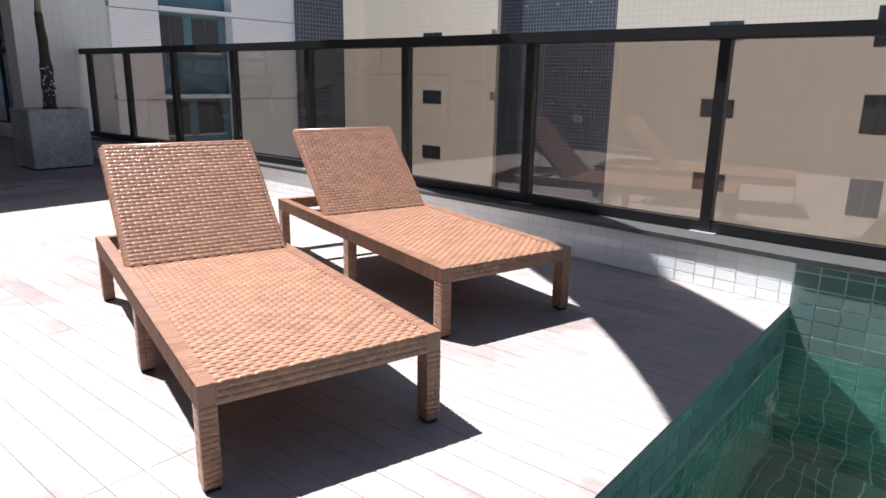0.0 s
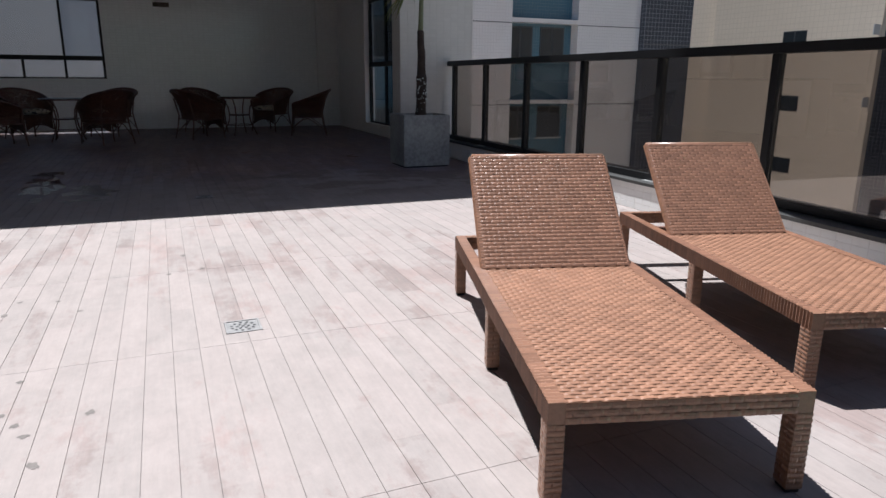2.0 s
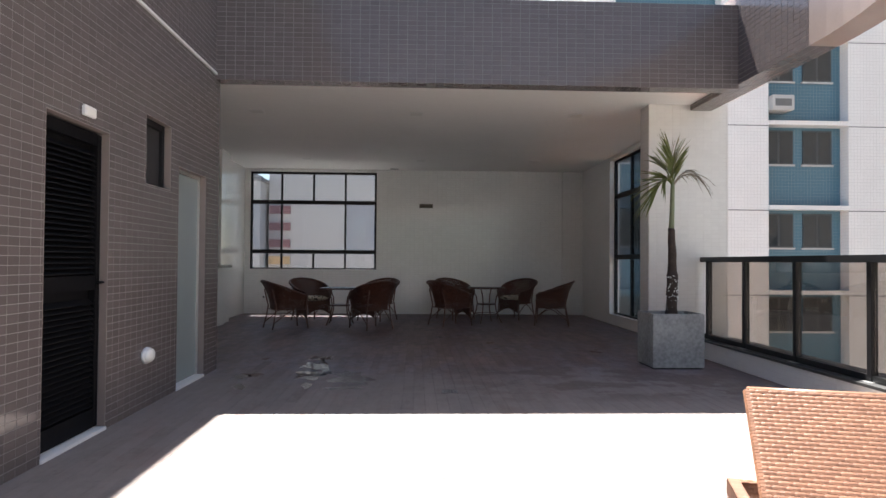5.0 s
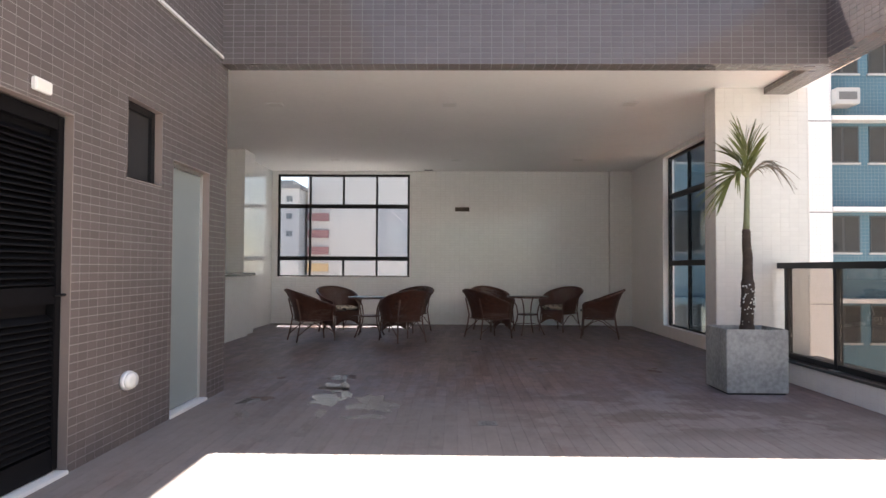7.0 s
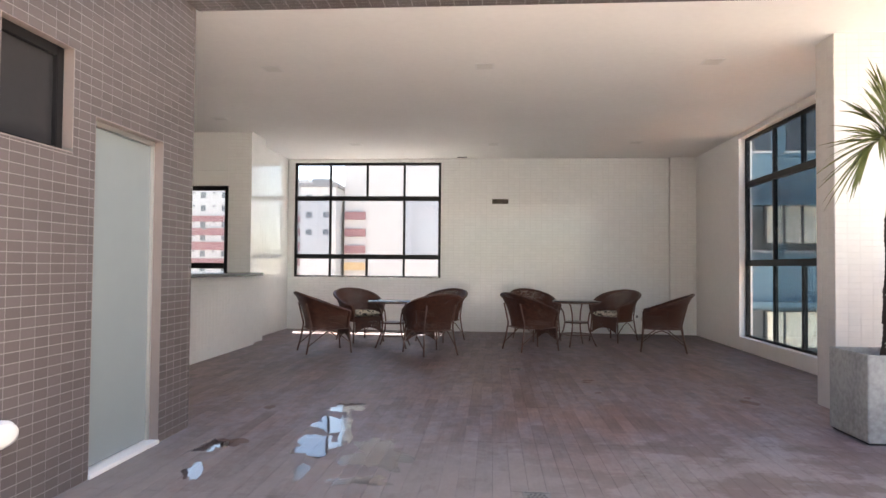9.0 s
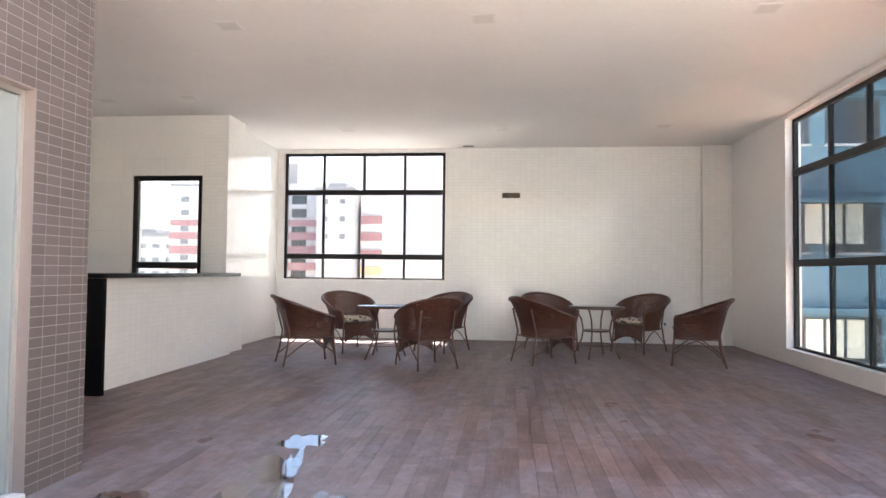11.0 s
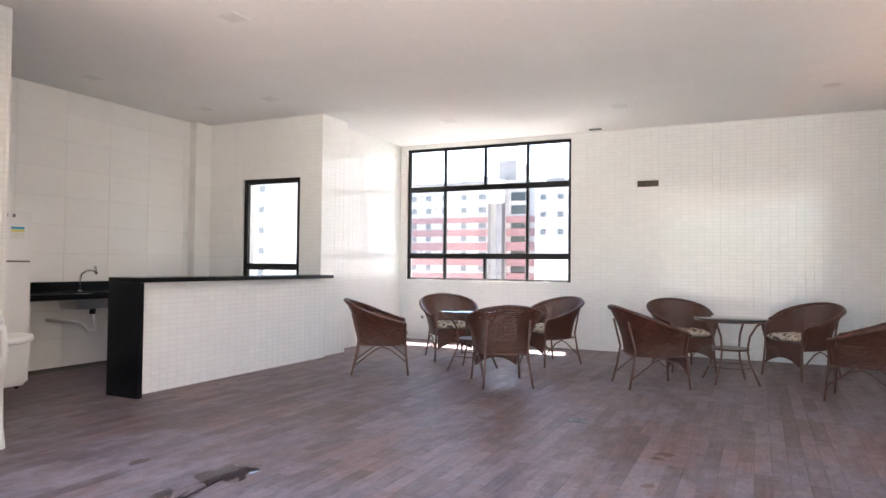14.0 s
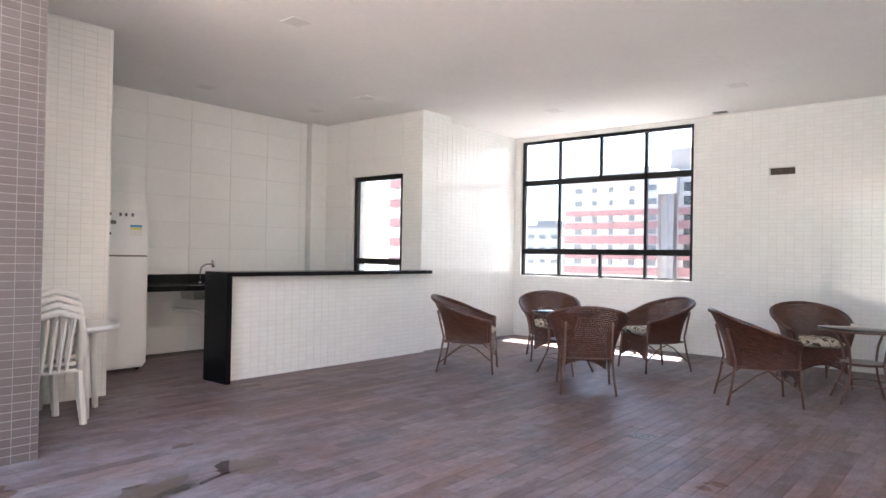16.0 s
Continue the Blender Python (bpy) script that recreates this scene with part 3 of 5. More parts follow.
beam_front = structure("beam_front", boxes((LW + 0.001, 4.12, FASCIA, 8.07, 3.2, FRONT_TOP)), M_BGROUT, "grey-brown tiled fascia beam over the open front", "beam")
tile_field(beam_front, "tile", M_BTILE, (LW, FASCIA, 3.2), X, Z, 4.12 - LW, FRONT_TOP - 3.2, TW, TH, GAP, 0.0015, near=(1.0, FASCIA, 3.3))
tile_field(beam_front, "soffit_tile", M_BTILE, (LW, 8.07, 3.2), X, NY, 4.12 - LW, 0.21, TW, TH, GAP, 0.0015)
ARC = [(-0.95 + 5.2 * math.cos(a), 6.5 + 5.2 * math.sin(a)) for a in [radians(-k) for k in range(0, 100, 3)]]
BEAM = [(4.25, 9.168)] + ARC
beam_side = structure("beam_curved", sweep(BEAM, -0.14, 0.14, 3.25, TOP), M_BTILE_FLAT, "curved tiled roof beam over the terrace edge", "beam")
tile_field(beam_side, "tile", M_BTILE, (4.11, 9.168, 3.25), NY, Z, 2.66, TOP - 3.25, TW, TH, GAP, 0.0015, near=(4.11, 7, 3.3), holes=((0.9, 1.24, 0, 1.1),))
tile_field(beam_side, "soffit_tile", M_BTILE, (4.11, 9.168, 3.25), X, NY, 0.28, 2.66, TW, TH, GAP, 0.0015)
structure("roof_parapet", boxes((-5.3, LW - 0.25, CORNER, 8.2, CEIL + 0.2, TOP), (4.12, 4.56, 9.17, 16.1, CEIL + 0.2, TOP)), M_PAINT, "plain white parapet of the roof", "parapet")
# unseen block, added to lengthen the brown wall's shadow on the terrace
structure("shadow_block", boxes((-5.58, LW - 0.001, CORNER + 0.001, 12.0, TOP + 0.001, LEFT_TOP)), M_BGROUT, "unseen block above the brown wall, added to carry its shadow on", "tower")
# unseen overhang, added to shorten the sun patch below the back window
structure("sun_block_eave", boxes((-5.6, 4.56, 16.102, 16.75, 3.46, 3.62)), M_PAINT, "unseen eave added to keep high sun out of the back window", "eave")
structure("trim", boxes((LW + 0.001, LW + 0.022, -5, FASCIA - 0.008, 3.245, 3.268)), M_WHITE, "thin white strip along the tiled wall", "trim")

# ---- kerb and pool ----
kerb = structure("kerb", sweep(KERB_LINE[1:], 0.0, 0.5, -0.3, 0.215), M_WGROUT, "low white tiled kerb under the railing", "kerb")
for (x0, y0), (x1, y1) in zip(KERB_LINE[1:], KERB_LINE[2:]):
    d = Vector((x1 - x0, y1 - y0, 0))
    tile_field(kerb, "tile", M_WTILE, (x1, y1, 0), tuple(-d.normalized()), Z, d.length, 0.215, TW, TH, GAP, 0.0015, near=(3.95, 1.2, 0.1), count=90)
coping = structure("coping", sweep(KERB_LINE, -0.015, 0.52, 0.215, 0.24), M_STONE, "grey granite coping slabs on the kerb", "coping")
pool = structure("pool", boxes((POOL_LEFT - 0.1, 4.4, -5.1, POOL_Y + 0.1, -1.6, -1.4), (POOL_X, 4.4, -5, POOL_Y - 0.002, -1.4, 0.215), (POOL_LEFT - 0.1, POOL_X, POOL_Y, POOL_Y + 0.1, -1.4, -0.31), (POOL_LEFT - 0.1, POOL_LEFT, -5, POOL_Y, -1.4, -0.31), (POOL_LEFT, 4.4, -5.2, -5, -1.6, 0.2)), M_PGROUT, "swimming pool lined with green tiles", "pool")
PT = (0.107, 0.075)
tile_field(pool, "tile", M_POOL, (POOL_X, POOL_Y, -1.4), NY, Z, 5.8, 1.61, *PT, 0.008, 0.002, near=(3.9, 0.5, -0.1))
tile_field(pool, "edge_tile", M_POOL, (POOL_LEFT, POOL_Y, -1.4), X, Z, POOL_X - POOL_LEFT, 1.395, *PT, 0.008, 0.002, near=(2.8, 0.88, -0.1))
tile_field(pool, "floor_tile", M_POOL, (POOL_LEFT, -5, -1.4), X, Y, POOL_X - POOL_LEFT, 5.88, *PT, 0.006, 0.004)


def water_surface():
    bm = bmesh.new()
    nx, ny = 60, 110
    grid = [[bm.verts.new((POOL_LEFT + 0.004 + (POOL_X - POOL_LEFT - 0.012) * i / nx, -4.99 + (POOL_Y + 4.98) * j / ny,
                           WATER + 0.006 * noise.noise((i * 0.35, j * 0.35, 1.0)) + 0.003 * noise.noise((i * 0.9, j * 0.9, 4.0)))) for j in range(ny + 1)] for i in range(nx + 1)]
    for i in range(nx):
        for j in range(ny):
            bm.faces.new((grid[i][j], grid[i + 1][j], grid[i + 1][j + 1], grid[i][j + 1]))
    ob = new("water", mesh("water", bm, M_WATER, True))
    ob.visible_shadow = False
    tagged(ob, "clear green pool water with small ripples", "water", kind="structure")


water_surface()


# ---- windows and doors ----
def window(name, label, axis, d, hole, rows, depth=0.06, frame_w=0.05, glazing=None):
    """Black window in a wall's hole. rows: (z0, z1, bars) with the upright bars' places; d: the frame's middle."""
    ob = tagged(new(name), label, "window", kind="structure")
    a0, a1, z0, z1 = hole

    def bar(p, u0, u1, v0, v1, w=depth):
        b = (u0, u1, d - w / 2, d + w / 2, v0, v1) if axis == "x" else (d - w / 2, d + w / 2, u0, u1, v0, v1)
        return part(p, boxes(b), M_BLACK, ob, bevel=0.004)

    bar("jamb", a0, a0 + frame_w, z0, z1), bar("jamb", a1 - frame_w, a1, z0, z1)
    bar("sill_bar", a0 + frame_w, a1 - frame_w, z0, z0 + 0.03), bar("head_bar", a0 + frame_w, a1 - frame_w, z1 - frame_w, z1)
    for k, (r0, r1, bars) in enumerate(rows):
        if k:
            bar("transom", a0 + frame_w, a1 - frame_w, r0 - 0.045, r0 + 0.045, depth + 0.01)
        xs = [a0 + frame_w] + list(bars) + [a1 - frame_w]
        for m in bars:
            bar("mullion", m - 0.022, m + 0.022, r0 + (0.045 if k else 0.03), r1 - (0.045 if k < len(rows) - 1 else frame_w))
        for p, q in zip(xs, xs[1:]):
            b = (p, q, d - 0.003, d + 0.003, r0, r1) if axis == "x" else (d - 0.003, d + 0.003, p, q, r0, r1)
            sash = k == 1 and len(bars) == 2 and (p, q) != (xs[1], xs[2])
            part("pane", boxes(b), (M_SHADE if glazing else M_TINT) if sash else glazing or M_CLEAR, ob)
    return ob


window("window_1", "black aluminium window of three rows of panes", "x", BACK + 0.07, BACK_WIN,
       ((1.02, 1.42, (-2.62, -1.89, -1.16)), (1.42, 2.56, (-2.62, -1.16)), (2.56, 3.26, (-2.62, -1.89, -1.16))))
window("window_2", "tall black aluminium window of three rows of panes", "y", RW + 0.125, RIGHT_WIN,
       ((0.20, 1.33, (12.66, 11.80, 10.7)), (1.33, 2.54, (12.66, 10.7)), (2.54, 3.26, (12.66, 11.80, 10.7))), glazing=M_SIDE)
window("window_3", "black aluminium kitchen window over the bar", "x", 13.31, KIT_WIN, ((1.02, 1.22, ()), (1.22, 2.49, ())), frame_w=0.07)
vent = window("window_4", "small black window with obscured glass", "y", LW - 0.09, VENT_WIN, ((1.835, 2.41, ()),), frame_w=0.055, glazing=M_OBSCURE)
structure("vent_shaft", slab(5.9, 6.67, 1.7, 2.5, LW - 0.6, LW - 0.252, "y", ((5.95, 6.62, 1.75, 2.45),)), M_WHITE, "bathroom behind the small window", "wall")
structure("vent_back", boxes((LW - 0.75, LW - 0.602, 5.9, 6.67, 1.7, 2.5)), M_WHITE, "bathroom wall", "wall")


def reveal(hole, depth):
    """Brown tile lining of an opening in the tiled wall."""
    y0, y1, z0, z1 = hole
    for name, b in (("reveal", (LW - depth, LW, y0, y0 + 0.005, z0 + 0.026, z1)), ("reveal", (LW - depth, LW, y1 - 0.005, y1, z0 + 0.026, z1)), ("reveal", (LW - depth, LW, y0 + 0.005, y1 - 0.005, z1 - 0.005, z1))):
        structure(name, boxes(b), M_TILE_REVEAL, "brown tiled lining of the opening", "reveal")


reveal(DOOR_A, 0.05), reveal(DOOR_B, 0.06), reveal(VENT_WIN, 0.055)
structure("reveal", boxes((LW - 0.055, LW, VENT_WIN[0] + 0.005, VENT_WIN[1] - 0.005, VENT_WIN[2], VENT_WIN[2] + 0.005)), M_TILE_REVEAL, "brown tiled lining of the opening", "reveal")


def louver_door():
    ob = tagged(new("door_1"), "black louvred metal door in a tiled wall", "door", kind="structure")
    y0, y1, x = DOOR_A[0], DOOR_A[1] - 0.002, LW - 0.085
    for a, b in ((y0, y0 + 0.06), (y1 - 0.06, y1)):
        part("stile", boxes((x - 0.03, x + 0.03, a, b, 0.03, 2.10)), M_LOUVRE, ob, bevel=0.004)
    for a, b in ((0.03, 0.16), (1.0, 1.10), (2.02, 2.10)):
        part("rail", boxes((x - 0.028, x + 0.028, y0 + 0.06, y1 - 0.06, a, b)), M_LOUVRE, ob)
    slat = bmesh.new()
    v = [slat.verts.new(c) for c in ((-0.02, y0 + 0.06, 0.0), (0.02, y0 + 0.06, -0.035), (0.022, y0 + 0.06, -0.03), (-0.018, y0 + 0.06, 0.005),
                                     (-0.02, y1 - 0.06, 0.0), (0.02, y1 - 0.06, -0.035), (0.022, y1 - 0.06, -0.03), (-0.018, y1 - 0.06, 0.005))]
    for f in ((0, 1, 2, 3), (7, 6, 5, 4), (0, 4, 5, 1), (1, 5, 6, 2), (2, 6, 7, 3), (3, 7, 4, 0)):
        slat.faces.new([v[i] for i in f])
    me = mesh("slat", slat, M_LOUVRE)
    z = 0.21
    while z < 2.01:
        if not 0.96 < z < 1.13:
            s = new("slat", me)
            s.parent, s.location = ob, (x, 0, z)
        z += 0.036
    part("back_plate", boxes((x - 0.028, x - 0.022, y0 + 0.06, y1 - 0.06, 0.16, 2.02)), M_LOUVRE, ob)
    h = tube(bmesh.new(), [(x + 0.03, y1 - 0.03, 1.05), (x + 0.07, y1 - 0.03, 1.05), (x + 0.07, y1 - 0.13, 1.05)], 0.009)
    part("door_handle", h, M_LOUVRE, ob, "black lever handle", True)
    structure("threshold", boxes((LW - 0.25, LW + 0.012, DOOR_A[0], DOOR_A[1], -0.003, 0.022)), M_WHITE, "white stone threshold", "threshold", 0.003)


louver_door()


def frosted_door():
    ob = tagged(new("door_2"), "closed pale green frosted glass door in a white metal frame", "door", kind="structure")
    y0, y1, x = DOOR_B[0], DOOR_B[1] - 0.002, LW - 0.095
    part("leaf", boxes((x - 0.02, x + 0.02, y0 + 0.003, y1 - 0.03, 0.03, 2.045)), M_FROST, ob, bevel=0.003)
    part("jamb", boxes((x - 0.03, x + 0.035, y1 - 0.028, y1 - 0.001, 0.025, 2.083)), M_ALU, ob)
    part("head", boxes((x - 0.03, x + 0.035, y0 + 0.002, y1 - 0.03, 2.05, 2.083)), M_ALU, ob)
    part("door_handle", tube(bmesh.new(), [(x + 0.02, y0 + 0.05, 1.0), (x + 0.04, y0 + 0.05, 1.0)], 0.02, 12), M_ALU, ob, "small round lock", True)
    structure("threshold", boxes((LW - 0.25, LW + 0.012, DOOR_B[0], DOOR_B[1], -0.003, 0.024)), M_WHITE, "white stone threshold", "threshold", 0.003)


frosted_door()
# added block behind the doors; the interior's darkness is put into its colour
structure("door_backing", boxes((LW - 0.40, LW - 0.252, 4.2, 5.7, 0, 2.3), (LW - 0.40, LW - 0.252, 6.6, 7.7, 0, 2.3)), M_DARK, "dark-coloured block in place of the shaded interiors behind the doors", "wall")


# ---- railing ----
def railing():
    ob = thing("railing", "black aluminium railing with smoked glass panes on the kerb", "railing")
    part("handrail", sweep(RAIL_LINE, -0.06, 0.05, 1.235, 1.30), M_BLACK, ob, bevel=0.004)
    part("bottom_rail", sweep(RAIL_LINE, -0.03, 0.03, 0.245, 0.30), M_BLACK, ob)
    ys = (8.98, 8.02, 6.99, 5.9, 4.80, 3.67, 2.57, 1.39, 0.2, -1.0, -2.2, -3.4)
    for y in ys:
        x = along(RAIL_LINE, y)
        p = part("post", boxes((x - 0.035, x + 0.025, y - 0.028, y + 0.028, 0.245, 1.235)), M_BLACK, ob)
        part("foot_plate", boxes((x - 0.07, x + 0.05, y - 0.07, y + 0.07, 0.2405, 0.2455)), M_ALU, ob)
    for y1, y0 in zip(ys, ys[1:]):
        n = 3
        pts = [(along(RAIL_LINE, y0 + 0.03 + (y1 - y0 - 0.06) * k / n), y0 + 0.03 + (y1 - y0 - 0.06) * k / n) for k in range(n + 1)]
        part("pane", sweep(pts, -0.004, 0.004, 0.30, 1.235), M_SMOKE, ob)


railing()


# ---- sun loungers ----
def weave(bm, fn, nu, nv, h, offset=0.5, two=False, slim=0.86, slit=0.05):
    """Strands laid row by row on fn(u, v) -> (place, normal), each one arched along its length."""
    for j in range(nv):
        s = offset * (j % 2)
        for i in range(nu + (1 if s else 0)):
            u0, u1 = max((i - s) / nu, 0), min((i + 1 - s) / nu, 1)
            if u1 - u0 < 0.2 / nu:
                continue
            m, pad, du = (u0 + u1) / 2, (1 - slim) / 2, u1 - u0
            v0, v1 = (j + pad) / nv, (j + 1 - pad) / nv
            rows = []
            for u, k in ((u0 + du * slit, 0.1), (m - du * 0.3, 0.8), (m + du * 0.26, 1.0), (u1 - du * slit, 0.35)):
                line = []
                for v, dip in ((v0, -0.0011), ((v0 + v1) / 2, 0.0), (v1, -0.0011)):
                    p, n = fn(u, v)
                    line.append((p + n * (h * k + dip), p - n * (h * k + dip)))
                rows.append(line)
            for side in (0, 1) if two else (0,):
                vs = [[bm.verts.new(c[side]) for c in line] for line in rows]
                for a, b in zip(vs, vs[1:]):
                    for k in (0, 1):
                        q = (a[k], b[k], b[k + 1], a[k + 1])
                        bm.faces.new(q if side == 0 else q[::-1])
    return bm


def flat(o, u, v, n):
    o, u, v, n = Vector(o), Vector(u), Vector(v), Vector(n)
    return lambda a, b: (o + u * a + v * b, n)


def woven_box(x0, x1, y0, y1, z0, z1, strand=0.037, row=0.02, h=0.004, faces="xXyYZ", along_long=False):
    """Box wrapped in wicker: a core with strands on the faces named (capital: the far face)."""
    bm = boxes((x0, x1, y0, y1, z0, z1))
    dx, dy, dz = x1 - x0, y1 - y0, z1 - z0
    spec = {"x": ((x0, y1, z0), (0, -dy, 0), (0, 0, dz), NX), "X": ((x1, y0, z0), (0, dy, 0), (0, 0, dz), X), "y": ((x0, y0, z0), (dx, 0, 0), (0, 0, dz), NY),
            "Y": ((x1, y1, z0), (-dx, 0, 0), (0, 0, dz), Y), "Z": ((x0, y0, z1), (dx, 0, 0), (0, dy, 0), Z)}
    for f in faces:
        o, u, v, n = spec[f]
        lu, lv = Vector(u).length, Vector(v).length
        o = Vector(o) + Vector(n) * 0.0006
        weave(bm, flat(o, u, v, n), max(1, round(lu / strand)), max(1, round(lv / row)), h, slim=0.86, slit=-0.02)
    return bm


def wrapped_rail(bm, y0, y1, x0, x1, z0, z1, step=0.018):
    """Side rail bound with turns of wicker."""
    box(bm, x0, x1, y0, y1, z0, z1)
    n = max(1, round((y1 - y0) / step))
    for k in range(n):
        a, b = y0 + (y1 - y0) * (k + 0.08) / n, y0 + (y1 - y0) * (k + 0.92) / n
        m, e = (a + b) / 2, 0.0045
        for quad in (((x0, z0), (x0, z1)), ((x0, z1), (x1, z1)), ((x1, z1), (x1, z0))):
            (xa, za), (xb, zb) = quad
            nx, nz = (-e, 0) if xa == xb == x0 else ((e, 0) if xa == xb else (0, e))
            va = [bm.verts.new(c) for c in ((xa, a, za), (xb, a, zb), (xb + nx, m, zb + nz), (xa + nx, m, za + nz), (xb, b, zb), (xa, b, za))]
            bm.faces.new((va[0], va[1], va[2], va[3])), bm.faces.new((va[3], va[2], va[4], va[5]))
    return bm


def sun_lounger(m):
    ob = thing("sun_lounger", "tan synthetic wicker sun lounger with raised backrest", "sun lounger", "loungers beside the pool", m)
    W, L, T, HINGE = 0.35, 1.78, 0.295, 1.17
    seat = boxes((-W + 0.042, W - 0.042, 0.04, HINGE + 0.02, T - 0.035, T - 0.005))
    weave(seat, flat((-W + 0.006, 0.0, T - 0.0015), (2 * W - 0.012, 0, 0), (0, HINGE + 0.02, 0), Z), 15, 62, 0.0034, slim=0.84, slit=-0.03)
    part("seat", seat, M_WICKER, ob)
    for s in (-1, 1):
        a, b = sorted((s * W, s * (W - 0.045)))
        part("side_rail", wrapped_rail(bmesh.new(), 0.0, L, a, b, T - 0.06, T), M_WICKER, ob)
        for y in (0.0, 0.83, L - 0.055):
            dz = T - 0.06 if y else T - 0.06
            leg = woven_box(a, b, y, y + 0.055, 0.012, dz, strand=0.05, row=0.0165, h=0.003, faces="xXyY")
            part("leg", leg, M_WICKER, ob)
            part("glide", boxes((a + 0.004, b - 0.004, y + 0.004, y + 0.051, 0.0, 0.013)), M_BLACK, ob, "black plastic glide")
    part("front_rail", woven_box(-W + 0.045, W - 0.045, -0.001, 0.045, T - 0.06, T - 0.002, faces="yY"), M_WICKER, ob)
    part("rear_rail", woven_box(-W + 0.045, W - 0.045, L - 0.045, L, T - 0.06, T, faces="yYZ"), M_WICKER, ob)
    part("cross_bar", boxes((-W + 0.045, W - 0.045, HINGE + 0.27, HINGE + 0.30, T - 0.05, T - 0.02)), M_BROWNMETAL, ob)
    lean = Vector((0, 0.40, 0.42))
    nrm = Vector((0, -lean.z, lean.y)).normalized()
    back = bmesh.new()
    o = Vector((-0.305, HINGE, T + 0.004))
    core = [o + Vector((x, 0, 0)) + lean * k - nrm * d for d in (0.024, 0.004) for k in (0, 1) for x in (0.0, 0.61)]
    cv = [back.verts.new(c) for c in core]
    for f in ((0, 2, 3, 1), (4, 5, 7, 6), (0, 1, 5, 4), (1, 3, 7, 5), (3, 2, 6, 7), (2, 0, 4, 6)):
        back.faces.new([cv[i] for i in f])
    weave(back, flat(o, (0.61, 0, 0), tuple(lean), tuple(nrm)), 13, 32, 0.0036, slim=0.84, slit=-0.03)
    weave(back, flat(o + Vector((0.61, 0, 0)) - nrm * 0.03, (-0.61, 0, 0), tuple(lean), tuple(-nrm)), 13, 32, 0.0036, slim=0.84, slit=-0.03)
    part("backrest", back, M_WICKER, ob)
    for x in (-0.308, 0.308):
        e = bmesh.new()
        p0, p1 = Vector((x, HINGE, T + 0.004)) - nrm * 0.014, Vector((x, HINGE, T + 0.004)) + lean - nrm * 0.014
        n = 44
        for k in range(n):
            tube(e, [p0.lerp(p1, (k + 0.06) / n), p0.lerp(p1, (k + 0.5) / n), p0.lerp(p1, (k + 0.94) / n)], 0.0165, 6)
        part("edge_binding", e, M_WICKER, ob)
    e = tube(bmesh.new(), [Vector((-0.308, HINGE, T + 0.004)) + lean - nrm * 0.014, Vector((0.308, HINGE, T + 0.004)) + lean - nrm * 0.014], 0.017, 8)
    part("top_binding", e, M_WICKER, ob, smooth=True)
    for x in (-0.2, 0.2):
        prop = tube(bmesh.new(), [Vector((x, HINGE + 0.27, T - 0.03)), Vector((x, HINGE, T)) + lean * 0.6 - nrm * 0.03], 0.008)
        part("prop", prop, M_BROWNMETAL, ob)
    return ob


lounger = sun_lounger(pose(1.642, 1.522, 0, 0, 0, -16.5))
copy_thing(lounger, pose(2.82, 1.742, 0, 0, 0, -16.2))


# ---- planter with palm ----
def planter():
    ob = thing("planter", "square weathered grey concrete planter", "planter", m=pose(3.49, 8.28, 0))
    bm = boxes((-0.3, 0.3, -0.27, 0.27, 0.018, 0.60))
    bmesh.ops.delete(bm, geom=[f for f in bm.faces if f.calc_center_median().z > 0.59], context="FACES")
    rings = [[v for v in bm.verts if v.co.z > 0.59]]
    order = sorted(rings[0], key=lambda v: math.atan2(v.co.y, v.co.x))
    for x, y, z in ((1, 1, 0.635), (0.925, 0.918, 0.635), (0.925, 0.918, 0.51)):
        nxt = [bm.verts.new((0.3 * x * (1 if v.co.x > 0 else -1), 0.27 * y * (1 if v.co.y > 0 else -1), z)) for v in order]
        for k in range(4):
            bm.faces.new((order[k], order[(k + 1) % 4], nxt[(k + 1) % 4], nxt[k]))
        order = nxt
    bmesh.ops.recalc_face_normals(bm, faces=bm.faces)
    part("pot", bm, M_CONC, ob, bevel=0.006)
    soil = bmesh.new()
    g = [[soil.verts.new((-0.276 + 0.552 * i / 14, -0.247 + 0.494 * j / 14, 0.545 + 0.02 * noise.noise((i * 0.6, j * 0.6, 0)))) for j in range(15)] for i in range(15)]
    for i in range(14):
        for j in range(14):
            soil.faces.new((g[i][j], g[i + 1][j], g[i + 1][j + 1], g[i][j + 1]))
    # the shade of the gap below the pot is put into the plinth's colour
    part("plinth", boxes((-0.28, 0.28, -0.25, 0.25, 0.0, 0.02)), M_DARK, ob, "recessed plinth, coloured dark for the shadow gap")
    part("soil", soil, M_SOIL, ob, "dark potting soil")


planter()


